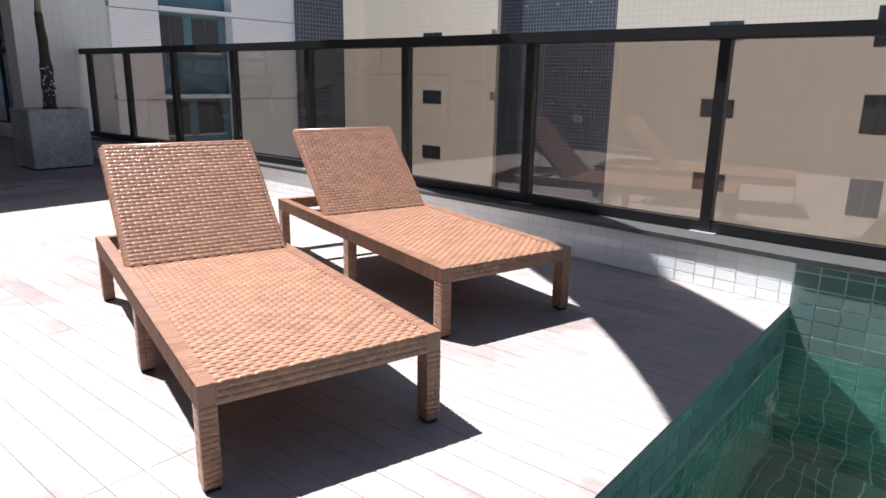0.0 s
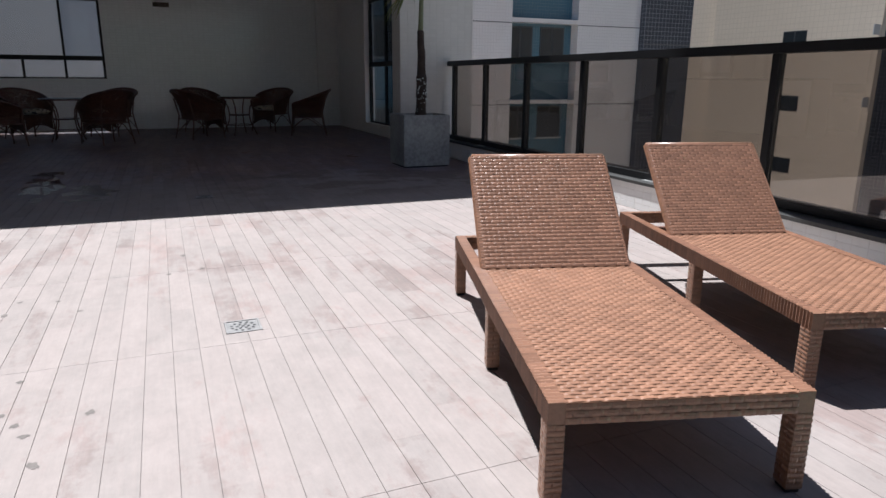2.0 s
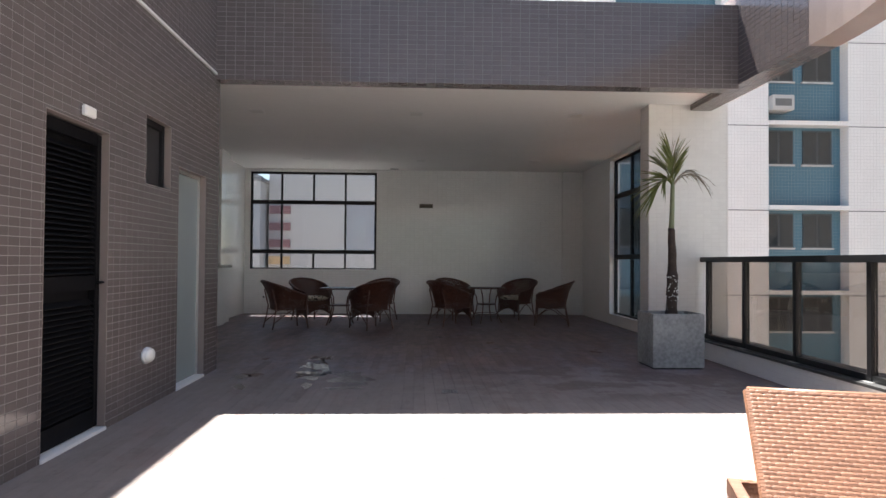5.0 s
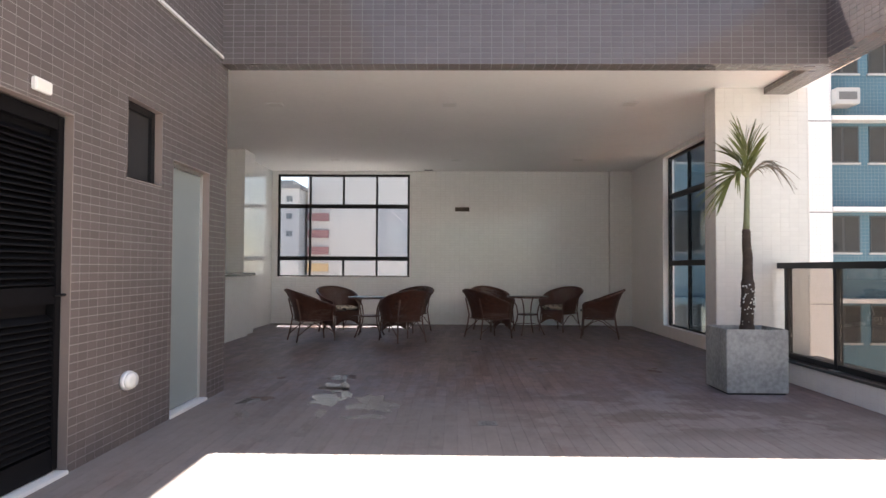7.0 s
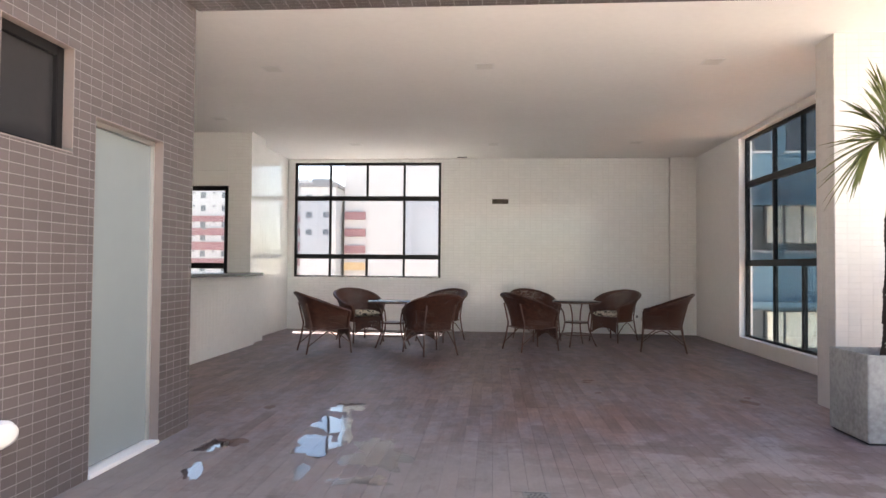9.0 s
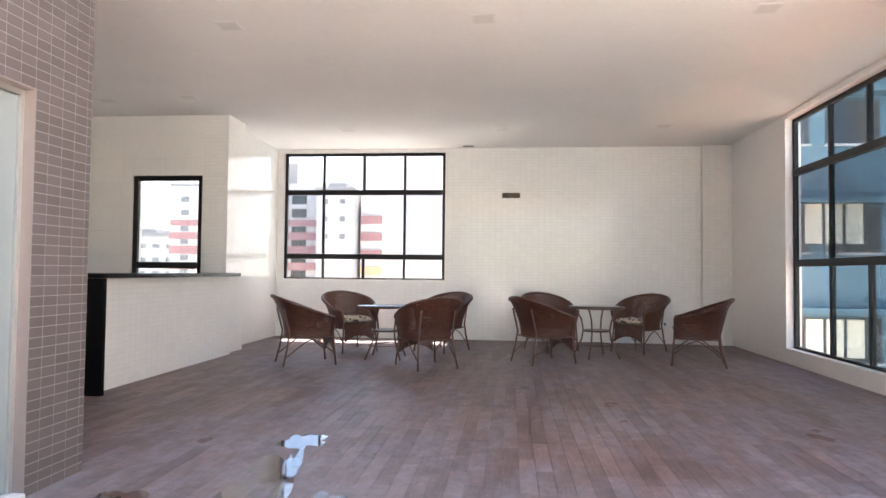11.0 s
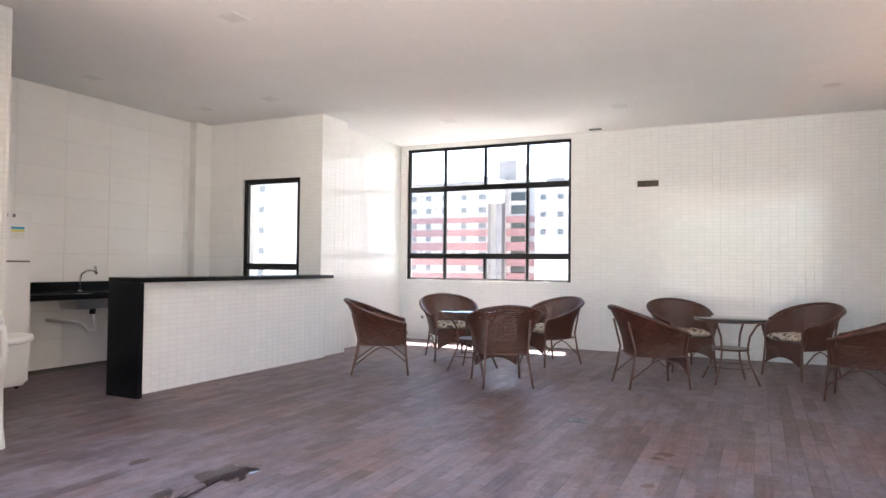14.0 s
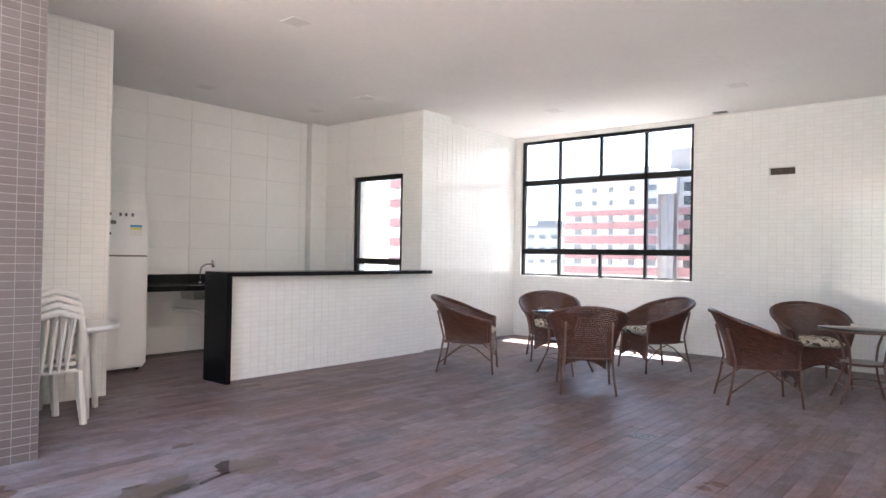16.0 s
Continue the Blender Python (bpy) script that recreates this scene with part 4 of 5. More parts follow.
def palm():
    ob = thing("palm_tree", "slim young palm with few fan-like green fronds in the planter", "palm", m=pose(3.505, 8.28, 0.58))
    rng = random.Random(5)
    prof = [(0.078, -0.07), (0.075, -0.01), (0.072, 0.05)]
    for k in range(26):
        z = 0.07 + k * 0.038
        r = 0.066 - 0.028 * min(k / 26, 1) + (0.008 if 4 < k < 12 else 0)
        prof += [(r + 0.004, z), (r - 0.003, z + 0.03)]
    trunk = lathe(bmesh.new(), prof, 16)
    for v in trunk.verts:
        k = 0.012 * noise.noise(v.co * 6)
        v.co.x += k + 0.012 * math.sin(v.co.z * 3.0)
        v.co.y += 0.01 * noise.noise(v.co * 5 + Vector((3, 0, 0)))
    part("trunk", trunk, M_TRUNK, ob, "dark ringed trunk", True)
    shaft = tube(bmesh.new(), [(0, 0, 1.04), (0.005, 0, 1.12), (0.01, 0, 1.3), (0.015, 0, 1.52), (0.015, 0, 1.62)], 0.034, 12, 0.021)
    spots = bmesh.new()
    for k in range(46):
        a, z = rng.uniform(-2.7, 0.3), rng.gauss(0.33, 0.12)
        r, w = 0.0665, rng.uniform(0.003, 0.009)
        c, t = Vector((r * math.cos(a) + 0.012 * math.sin(z * 3.0), r * math.sin(a), z)), Vector((-math.sin(a), math.cos(a), 0))
        n = Vector((math.cos(a), math.sin(a), 0)) * 0.012
        ring = [c + t * w * math.cos(q) * rng.uniform(0.6, 1.2) + Vector((0, 0, w * 1.3 * math.sin(q) * rng.uniform(0.6, 1.2))) for q in (0, 1, 2, 3.1, 4.2, 5.3)]
        top = [spots.verts.new(p + n) for p in ring]
        low = [spots.verts.new(p - n) for p in ring]
        spots.faces.new(top)
        for i in range(6):
            spots.faces.new((low[i], low[(i + 1) % 6], top[(i + 1) % 6], top[i]))
    part("lichen", spots, M_PAPER, ob, "pale lichen spots on the trunk", kind="stuff")
    part("crownshaft", shaft, M_SHAFT, ob, "smooth green crownshaft", True)

    def frond(way, lift, length, leaf, droop, spread, dry=False, count=22):
        bm = bmesh.new()
        d = Vector((math.cos(radians(way)), math.sin(radians(way)), 0))
        side = Vector((-d.y, d.x, 0))
        pts = []
        for k in range(9):
            f = k / 8
            pts.append(Vector((0.015, 0, 1.55)) + d * (length * (math.cos(radians(lift)) * f + 0.12 * droop * f * f)) + Vector((0, 0, length * (math.sin(radians(lift)) * f - droop * f * f))))
        tube(bm, pts, 0.012, 5, 0.003)
        for k in range(count):
            f = 0.3 + 0.7 * k / (count - 1)
            i = min(int(f * 8), 7)
            p = pts[i].lerp(pts[i + 1], f * 8 - i)
            tan = (pts[i + 1] - pts[i]).normalized()
            for s in (-1, 1):
                l = leaf * (0.75 + 0.45 * math.sin(math.pi * (f - 0.25) / 0.8)) * rng.uniform(0.85, 1.12)
                a = radians(spread * (1.05 - 0.6 * f) + rng.uniform(-7, 7))
                out = (tan * math.cos(a) + (side * s + Vector((0, 0, rng.uniform(0.05, 0.35)))).normalized() * math.sin(a)).normalized()
                across = out.cross(Vector((0, 0, 1)) + side * s * 0.6).normalized()
                w = rng.uniform(0.006, 0.010) * (0.6 if dry else 1)
                sag = (0.9 if dry else 0.28) * l * rng.uniform(0.6, 1.3)
                prev = None
                for q in range(6):
                    g = q / 5
                    c = p + out * l * g - Vector((0, 0, sag * g * g))
                    ww = w * (0.55 + 1.4 * g * (1 - g) * 1.5) * (1 - g ** 4) + 0.0008
                    cur = (bm.verts.new(c - across * ww), bm.verts.new(c + Vector((0, 0, 0.25 * ww)) - out * 0.002), bm.verts.new(c + across * ww))
                    if prev:
                        bm.faces.new((prev[0], prev[1], cur[1], cur[0])), bm.faces.new((prev[1], prev[2], cur[2], cur[1]))
                    prev = cur
        part("frond", bm, M_DRY if dry else M_FROND, ob, "withered brown frond" if dry else "green frond")

    frond(100, 86, 0.40, 0.42, 0.04, 30, count=13)
    frond(250, 80, 0.36, 0.40, 0.06, 32, count=12)
    frond(165, 76, 0.34, 0.36, 0.35, 40, count=12)
    frond(185, 66, 0.40, 0.36, 1.05, 44, count=16)
    frond(215, 64, 0.34, 0.36, 0.75, 46, count=13)
    frond(20, 76, 0.30, 0.32, 0.1, 28, count=9)
    frond(-12, 60, 0.42, 0.26, 0.55, 46, dry=True, count=11)
    frond(-38, 64, 0.34, 0.24, 0.4, 44, dry=True, count=8)


palm()


# ---- wicker chairs and tables ----
def wicker_chair(m):
    """Tub chair: woven shell on a brown tube frame, front towards -y."""
    ob = thing("wicker_chair", "dark brown woven wicker tub chair on brown steel legs", "chair", "wicker chairs round the tables", m)
    SEAT, BASE = 0.42, 0.34

    def outline(u):
        """Plan of the shell at seat height: u from -1 (one arm's front) over the back to 1."""
        a = u * radians(128)
        x, y = math.sin(a), math.cos(a)
        k = (abs(x) ** 3.0 + abs(y) ** 3.0) ** (-1 / 3.0)
        return Vector((0.265 * k * x, 0.27 * k * y if y > 0 else 0.40 * y, 0))

    def top(u):
        c = max(math.cos(u * math.pi / 2), 0.0)
        return 0.595 + 0.255 * c ** 1.5

    def shell(u, v):
        w = u * 2 - 1
        p = outline(w)
        z = BASE + (top(w) - BASE) * v
        flare = 0.15 * v * v * (0.3 + 0.7 * max(math.cos(w * math.pi / 2), 0)) + 0.02 * v
        d = Vector((p.x, max(p.y, -0.05), 0)).normalized()
        n = d
        return p + d * flare + Vector((0, 0, z)), n

    lin = bmesh.new()
    weave(lin, shell, 38, 26, 0.009, two=True, slim=0.88, slit=-0.02)
    part("shell", lin, M_DWICKER, ob)
    rim = bmesh.new()
    n = 64
    pts = [shell(i / n, 1.0)[0] for i in range(n + 1)]
    for k in range(n):
        tube(rim, [pts[k], pts[k].lerp(pts[k + 1], 0.5), pts[k + 1]], 0.019, 7, 0.021)
    part("rim", rim, M_DWICKER, ob, "plaited wicker rim")
    for u in (0.0, 1.0):
        a, b = shell(u, 0.0)[0], shell(u, 1.0)[0]
        part("arm_front", tube(bmesh.new(), [a, a.lerp(b, 0.5), b], 0.02, 7), M_DWICKER, ob)
    seat = bmesh.new()
    ring = [outline(-1 + 2 * k / 24) * 0.97 for k in range(25)]
    for z, flip in ((SEAT - 0.03, True), (SEAT, False)):
        vs = [seat.verts.new((p.x, p.y, z)) for p in ring]
        seat.faces.new(vs[::-1] if flip else vs)
    part("seat", seat, M_DWICKER, ob)

    def apron(u, v):
        x = -0.235 + 0.47 * u
        low = 0.16 + 0.09 * (1 - (2 * u - 1) ** 2)
        return Vector((x, -0.265 - 0.02 * (1 - v), low + (SEAT - low) * v)), Vector((0, -1, 0))

    ap = bmesh.new()
    weave(ap, apron, 12, 14, 0.008, two=True, slim=0.92, slit=-0.02)
    tube(ap, [apron(k / 12, 0)[0] for k in range(13)], 0.009, 6)
    part("apron", ap, M_DWICKER, ob, "woven apron with an arched lower edge")
    for s in (-1, 1):
        part("front_leg", tube(bmesh.new(), [(s * 0.25, -0.265, 0.60), (s * 0.25, -0.268, 0.40), (s * 0.262, -0.285, 0.16), (s * 0.275, -0.30, 0.0)], 0.0125), M_BROWNMETAL, ob, smooth=True)
        part("back_leg", tube(bmesh.new(), [(s * 0.225, 0.345, 0.70), (s * 0.225, 0.27, 0.40), (s * 0.24, 0.30, 0.20), (s * 0.265, 0.345, 0.0)], 0.0125), M_BROWNMETAL, ob, smooth=True)
        part("side_brace", tube(bmesh.new(), [(s * 0.266, -0.29, 0.14), (s * 0.262, -0.10, 0.29), (s * 0.262, 0.0, 0.325), (s * 0.262, 0.08, 0.29), (s * 0.255, 0.315, 0.11)], 0.008), M_BROWNMETAL, ob, smooth=True)
        part("side_tube", tube(bmesh.new(), [(s * 0.25, -0.268, 0.345), (s * 0.262, 0.0, 0.34), (s * 0.228, 0.27, 0.345)], 0.009), M_BROWNMETAL, ob, smooth=True)
    part("back_tube", tube(bmesh.new(), [(-0.228, 0.272, 0.345), (0, 0.285, 0.345), (0.228, 0.272, 0.345)], 0.009), M_BROWNMETAL, ob, smooth=True)
    return ob


def seat_cushion(chair_pose):
    """Thin printed cushion lying on a chair's seat."""
    bm = bmesh.new()
    nu, nv = 22, 22
    for side in (1, -1):
        g = []
        for i in range(nu + 1):
            row = []
            for j in range(nv + 1):
                x, y = -1 + 2 * i / nu, -1 + 2 * j / nv
                e = max(0.0, (1 - x ** 6) * (1 - y ** 6))
                puff = 0.046 * e ** 0.5 * (1 + 0.25 * noise.noise((x * 2.2, y * 2.2, side * 3.0)))
                row.append(bm.verts.new((x * 0.215 + 0.012 * noise.noise((x, y * 2, 7)), y * 0.225 - 0.075, 0.045 + side * puff * (1.0 if side > 0 else 0.95))))
            g.append(row)
        for i in range(nu):
            for j in range(nv):
                q = (g[i][j], g[i + 1][j], g[i + 1][j + 1], g[i][j + 1])
                bm.faces.new(q if side > 0 else q[::-1])
    bmesh.ops.remove_doubles(bm, verts=bm.verts, dist=0.0005)
    ob = new("seat_cushion", mesh("seat_cushion", bm, M_CUSHION, True))
    ob.matrix_world = chair_pose @ pose(0, 0, 0.422)
    return tagged(ob, "cream seat cushion with dark leaf print on the chair", "cushion", "printed seat cushions")


def facing(x, y, dx, dy):
    """Pose of a chair at x, y that looks along dx, dy."""
    return pose(x, y, 0, 0, 0, math.degrees(math.atan2(dx, -dy)))


CHAIRS = [facing(-1.84, 12.59, 0.87, 0.5), facing(-1.62, 14.02, 0.62, -0.78), facing(-0.33, 12.56, -0.54, 0.84), facing(-0.31, 14.22, -0.51, -0.86),
          facing(1.15, 13.2, 0.86, 0.5), facing(1.33, 14.62, 0.5, -0.86), facing(2.62, 14.64, -0.67, -0.74), facing(3.11, 13.34, -0.97, 0.24)]
chair = wicker_chair(CHAIRS[0])
for m in CHAIRS[1:]:
    copy_thing(chair, m)
for k in (0, 1, 3, 5, 6, 7):
    seat_cushion(CHAIRS[k])


def bistro_table(m):
    ob = thing("bistro_table", "round glass-topped table with curved brown steel legs", "table", "tables with wicker chairs", m)
    part("tabletop", lathe(bmesh.new(), [(0.385, 0.700), (0.39, 0.703), (0.39, 0.709), (0.386, 0.712)], 48), M_TABLEGLASS, ob, "round glass top", True)
    ring = bmesh.new()
    tube(ring, [(0.37 * math.cos(k * math.tau / 40), 0.37 * math.sin(k * math.tau / 40), 0.688) for k in range(41)], 0.011)
    part("top_ring", ring, M_BROWNMETAL, ob, smooth=True)
    part("shelf", lathe(bmesh.new(), [(0.19, 0.36), (0.195, 0.365), (0.195, 0.378), (0.19, 0.383)], 32), M_DWICKER, ob, "small woven round shelf")
    for k in range(4):
        a = radians(45 + 90 * k)
        pts = [(r * math.cos(a), r * math.sin(a), z) for r, z in ((0.34, 0.682), (0.29, 0.64), (0.215, 0.52), (0.19, 0.38), (0.21, 0.25), (0.27, 0.12), (0.33, 0.0))]
        part("leg", tube(bmesh.new(), pts, 0.012), M_BROWNMETAL, ob, smooth=True)
    hoop = bmesh.new()
    tube(hoop, [((0.235 + 0.02 * math.cos(4 * k * math.tau / 40 + math.pi)) * math.cos(k * math.tau / 40 + 0.0), 0.235 * math.sin(k * math.tau / 40), 0.18) for k in range(41)], 0.007)
    part("foot_ring", hoop, M_BROWNMETAL, ob, smooth=True)
    return ob


table = bistro_table(pose(-0.96, 13.26, 0))
copy_thing(table, pose(1.90, 13.86, 0, 0, 0, 20))

# ---- bar and kitchen ----
bar_wall = structure("bar_wall", boxes((-3.36, -3.145, 10.19, 13.248, 0, 1.075)), M_WGROUT, "white tiled front of the bar", "bar front")
tile_field(bar_wall, "tile", M_WTILE, (-3.145, 10.19, 0), Y, Z, 13.25 - 10.19, 1.075, TW, TH, GAP, 0.0015, near=(-3.14, 11, 0.6))
bar = thing("bar_counter", "black polished granite bar counter with a waterfall end", "counter")
part("worktop", boxes((-3.42, -3.0, 10.13, 13.245, 1.075, 1.12)), M_GRANITE, bar, bevel=0.003)
part("end_panel", boxes((-3.42, -3.0, 10.13, 10.188, 0, 1.073)), M_GRANITE, bar, bevel=0.003)


def fridge():
    ob = thing("fridge", "tall white fridge with a freezer door and stickers", "fridge", m=pose(-4.72, 9.66, 0))
    part("body", boxes((-0.32, 0.30, -0.33, 0.33, 0.03, 1.755)), M_ENAMEL, ob, bevel=0.012)
    low = part("fridge_door", boxes((0.302, 0.36, -0.328, 0.328, 0.07, 1.255)), M_ENAMEL, ob, bevel=0.012)
    upper = part("freezer_door", boxes((0.302, 0.36, -0.328, 0.328, 1.268, 1.755)), M_ENAMEL, ob, bevel=0.012)
    part("gasket", boxes((0.30, 0.35, -0.32, 0.32, 1.253, 1.27)), M_GREY, ob, "grey door gap")
    part("handle", boxes((0.361, 0.366, -0.32, -0.08, 1.485, 1.51)), M_GREY, upper, "grey recessed grip")
    part("sticker", boxes((0.361, 0.3625, 0.12, 0.25, 1.575, 1.60)), M_BLUE, upper, "blue energy label")
    part("sticker", boxes((0.361, 0.3625, 0.12, 0.25, 1.55, 1.572)), M_YELLOW, upper, "yellow and green label strip")
    part("sticker", boxes((0.361, 0.3625, 0.12, 0.25, 1.48, 1.548)), M_PAPER, upper, "pale paper label")
    part("badge", boxes((0.361, 0.3625, -0.09, -0.03, 1.60, 1.64)), M_GREY, upper, "small grey badge")
    for k, y in enumerate((-0.11, 0.0, 0.06, 0.13)):
        part("pictogram", boxes((0.361, 0.3625, y, y + 0.028, 1.69, 1.725)), M_GREY, upper, "small dark printed sign")
    for y in (-0.28, 0.28):
        for x in (-0.25, 0.25):
            part("foot", lathe(bmesh.new(), [(0.02, 0.0), (0.02, 0.035)], 10, (x, y, 0)), M_BLACK, ob)


fridge()


def sink_counter():
    ob = thing("sink_counter", "black granite kitchen counter fixed to the wall", "counter")
    x0, x1, y0, y1 = KIT + 0.006, -4.6, 10.02, 13.24
    sx0, sx1, sy0, sy1 = -4.98, -4.62, 10.68, 11.16
    for b in ((x0, x1, y0, sy0), (x0, x1, sy1, y1), (x0, sx0, sy0, sy1), (sx1, x1, sy0, sy1)):
        part("worktop", boxes((*b, 0.88, 0.905)), M_GRANITE, ob)
    part("front_edge", boxes((x1 - 0.02, x1 + 0.005, y0, y1, 0.845, 0.907)), M_GRANITE, ob, bevel=0.002)
    part("backsplash", boxes((x0, x0 + 0.02, y0, y1, 0.906, 1.02)), M_GRANITE, ob)
    bowl = bmesh.new()
    a = [(sx0, sy0), (sx1, sy0), (sx1, sy1), (sx0, sy1)]
    c = [(sx0 + 0.03, sy0 + 0.03), (sx1 - 0.03, sy0 + 0.03), (sx1 - 0.03, sy1 - 0.03), (sx0 + 0.03, sy1 - 0.03)]
    top = [bowl.verts.new((*p, 0.893)) for p in a]
    bot = [bowl.verts.new((*p, 0.73)) for p in c]
    for k in range(4):
        bowl.faces.new((top[k], top[(k + 1) % 4], bot[(k + 1) % 4], bot[k]))
    bowl.faces.new(bot)
    part("bowl", bowl, M_STEEL, ob, "stainless steel sink bowl", bevel=0.0)
    pipe = tube(bmesh.new(), [(-4.8, 11.000, 0.735), (-4.8, 11.000, 0.66)], 0.032, 12)
    part("waste", pipe, M_BLACK, ob, "black waste fitting", True)
    siphon = tube(bmesh.new(), [(-4.8, 11.000, 0.665), (-4.8, 11.020, 0.58), (-4.8, 11.040, 0.49), (-4.81, 11.020, 0.455), (-4.83, 10.970, 0.46), (-4.85, 10.940, 0.52), (-4.88, 10.910, 0.56), (-4.95, 10.860, 0.57), (KIT + 0.005, 10.840, 0.57)], 0.022, 10)
    part("siphon", siphon, M_PLASTIC, ob, "white plastic siphon pipe", True)
    tap = tube(bmesh.new(), [(-5.03, 11.000, 0.9), (-5.03, 11.000, 1.05), (-5.02, 11.010, 1.12), (-4.97, 11.040, 1.16), (-4.92, 11.070, 1.165), (-4.88, 11.090, 1.15)], 0.011, 10)
    t = part("tap", tap, M_STEEL, ob, "curved chrome tap", True)
    part("tap_base", lathe(bmesh.new(), [(0.024, 0.9), (0.02, 0.93)], 14, (-5.03, 11.000, 0)), M_STEEL, ob, smooth=True)
    part("tap_spout", tube(bmesh.new(), [(-4.89, 11.085, 1.21), (-4.875, 11.095, 1.12)], 0.016, 10), M_STEEL, t, "chrome tap head", True)


sink_counter()


def monobloc_chair(m):
    ob = thing("plastic_chair", "white plastic garden chair in a stack", "chair", "stacked white plastic chairs", m)
    for sx in (-1, 1):
        for y, top in ((-0.22, 0.64), (0.2, 0.42)):
            leg = bmesh.new()
            tube(leg, [(sx * 0.25, y, 0.0), (sx * 0.235, y * 0.95, 0.2), (sx * 0.225, y * 0.9, 0.42), (sx * 0.23, y * 0.9, top)], 0.028, 7, 0.022)
            part("leg", leg, M_PLASTIC, ob)
        arm = tube(bmesh.new(), [(sx * 0.23, -0.2, 0.64), (sx * 0.25, -0.02, 0.655), (sx * 0.24, 0.15, 0.66), (sx * 0.21, 0.25, 0.72)], 0.022, 7)
        part("armrest", arm, M_PLASTIC, ob, smooth=True)
    part("seat", boxes((-0.225, 0.225, -0.21, 0.21, 0.405, 0.43)), M_PLASTIC, ob, bevel=0.01)
    arch = tube(bmesh.new(), [(-0.22, 0.2, 0.42), (-0.225, 0.24, 0.65), (-0.17, 0.29, 0.82), (0, 0.31, 0.87), (0.17, 0.29, 0.82), (0.225, 0.24, 0.65), (0.22, 0.2, 0.42)], 0.026, 8)
    part("back_frame", arch, M_PLASTIC, ob, smooth=True)
    for k in range(5):
        x = -0.12 + 0.06 * k
        part("back_slat", tube(bmesh.new(), [(x, 0.20, 0.42), (x, 0.25, 0.62), (x * 1.05, 0.295, 0.82)], 0.013, 6), M_PLASTIC, ob)
    return ob


pchair = monobloc_chair(pose(-2.60, 8.30, 0, 0, 0, -84))
for k in (1, 2, 3):
    copy_thing(pchair, pose(-2.60 - 0.03 * k, 8.30 + 0.003 * k, 0.05 * k, 0, 0, -84))


def plastic_table(m):
    ob = thing("plastic_table", "round white plastic garden table", "table", m=m)
    part("tabletop", lathe(bmesh.new(), [(0.36, 0.675), (0.40, 0.69), (0.405, 0.71), (0.40, 0.722), (0.37, 0.726)], 40), M_PLASTIC, ob, smooth=True)
    for k in range(4):
        a = radians(14 + 90 * k)
        part("leg", tube(bmesh.new(), [(0.29 * math.cos(a), 0.29 * math.sin(a), 0.0), (0.25 * math.cos(a), 0.25 * math.sin(a), 0.70)], 0.026, 8, 0.036), M_PLASTIC, ob, smooth=True)


plastic_table(pose(-2.86, 8.58, 0))


# ---- small fixtures ----
def downlight(x, y):
    ob = thing("ceiling_light", "square white recessed ceiling light, switched off", "ceiling light", "recessed ceiling lights", pose(x, y, CEIL))
    part("frame", slab(-0.1, 0.1, -0.1, 0.1, -0.006, 0, "x", ((-0.08, 0.08, -0.08, 0.08),)), M_WHITE, ob).matrix_basis = pose(0, 0, 0, 90)
    part("diffuser", boxes((-0.08, 0.08, -0.08, 0.08, -0.006, -0.001)), M_DIFFUSE, ob, "dull opal diffuser")


for x, y in ((-1.80, 10.0), (0.46, 10.0), (2.76, 9.95), (-1.80, 14.35), (0.56, 14.4), (2.92, 14.3), (-3.35, 12.3), (-4.5, 12.4), (-4.55, 10.75)):
    downlight(x, y)


def bulkhead():
    ob = thing("bulkhead_light", "oval white bulkhead lamp low on the tiled wall", "wall lamp", m=pose(LW + 0.005, 6.06, 0.43, 0, 90, 0))
    base = lathe(bmesh.new(), [(0.085, 0.0), (0.085, 0.02), (0.08, 0.026)], 28)
    dome = lathe(bmesh.new(), [(0.076, 0.024), (0.075, 0.036), (0.066, 0.050), (0.04, 0.058), (0.005, 0.060)], 28)
    for b in (base, dome):
        for v in b.verts:
            v.co.x *= 0.78
            v.co.y *= 1.15
    part("base", base, M_WHITE, ob, smooth=True)
    part("diffuser", dome, M_OPAL, ob, "milky ribbed diffuser", True)


bulkhead()
sign = thing("emergency_light", "small white emergency light over the louvred door", "emergency light", m=pose(LW + 0.005, 5.03, 2.2))
part("body", boxes((0, 0.03, -0.075, 0.075, -0.035, 0.035)), M_WHITE, sign, bevel=0.006)
part("lens", boxes((0.03, 0.033, -0.06, 0.06, -0.02, 0.02)), M_OPAL, sign, "clear ribbed lens")
for x, z in ((3.28, 0.33), (-3.0, 0.38)):
    outlet = thing("wall_outlet", "small white power outlet on the tiles", "outlet", "power outlets", pose(x, BACK - 0.0045, z))
    part("plate", boxes((-0.04, 0.04, -0.008, 0, -0.06, 0.06)), M_WHITE, outlet, bevel=0.002)
    part("socket", boxes((-0.018, 0.018, -0.0095, -0.008, -0.022, 0.022)), M_GREY, outlet, "dark socket holes")
slot = thing("ceiling_spot", "narrow recessed slot in the ceiling by the back wall", "ceiling fitting", m=pose(-0.03, 15.7, CEIL))
part("plate", boxes((-0.09, 0.09, -0.04, 0.04, -0.008, 0)), M_GREY, slot)


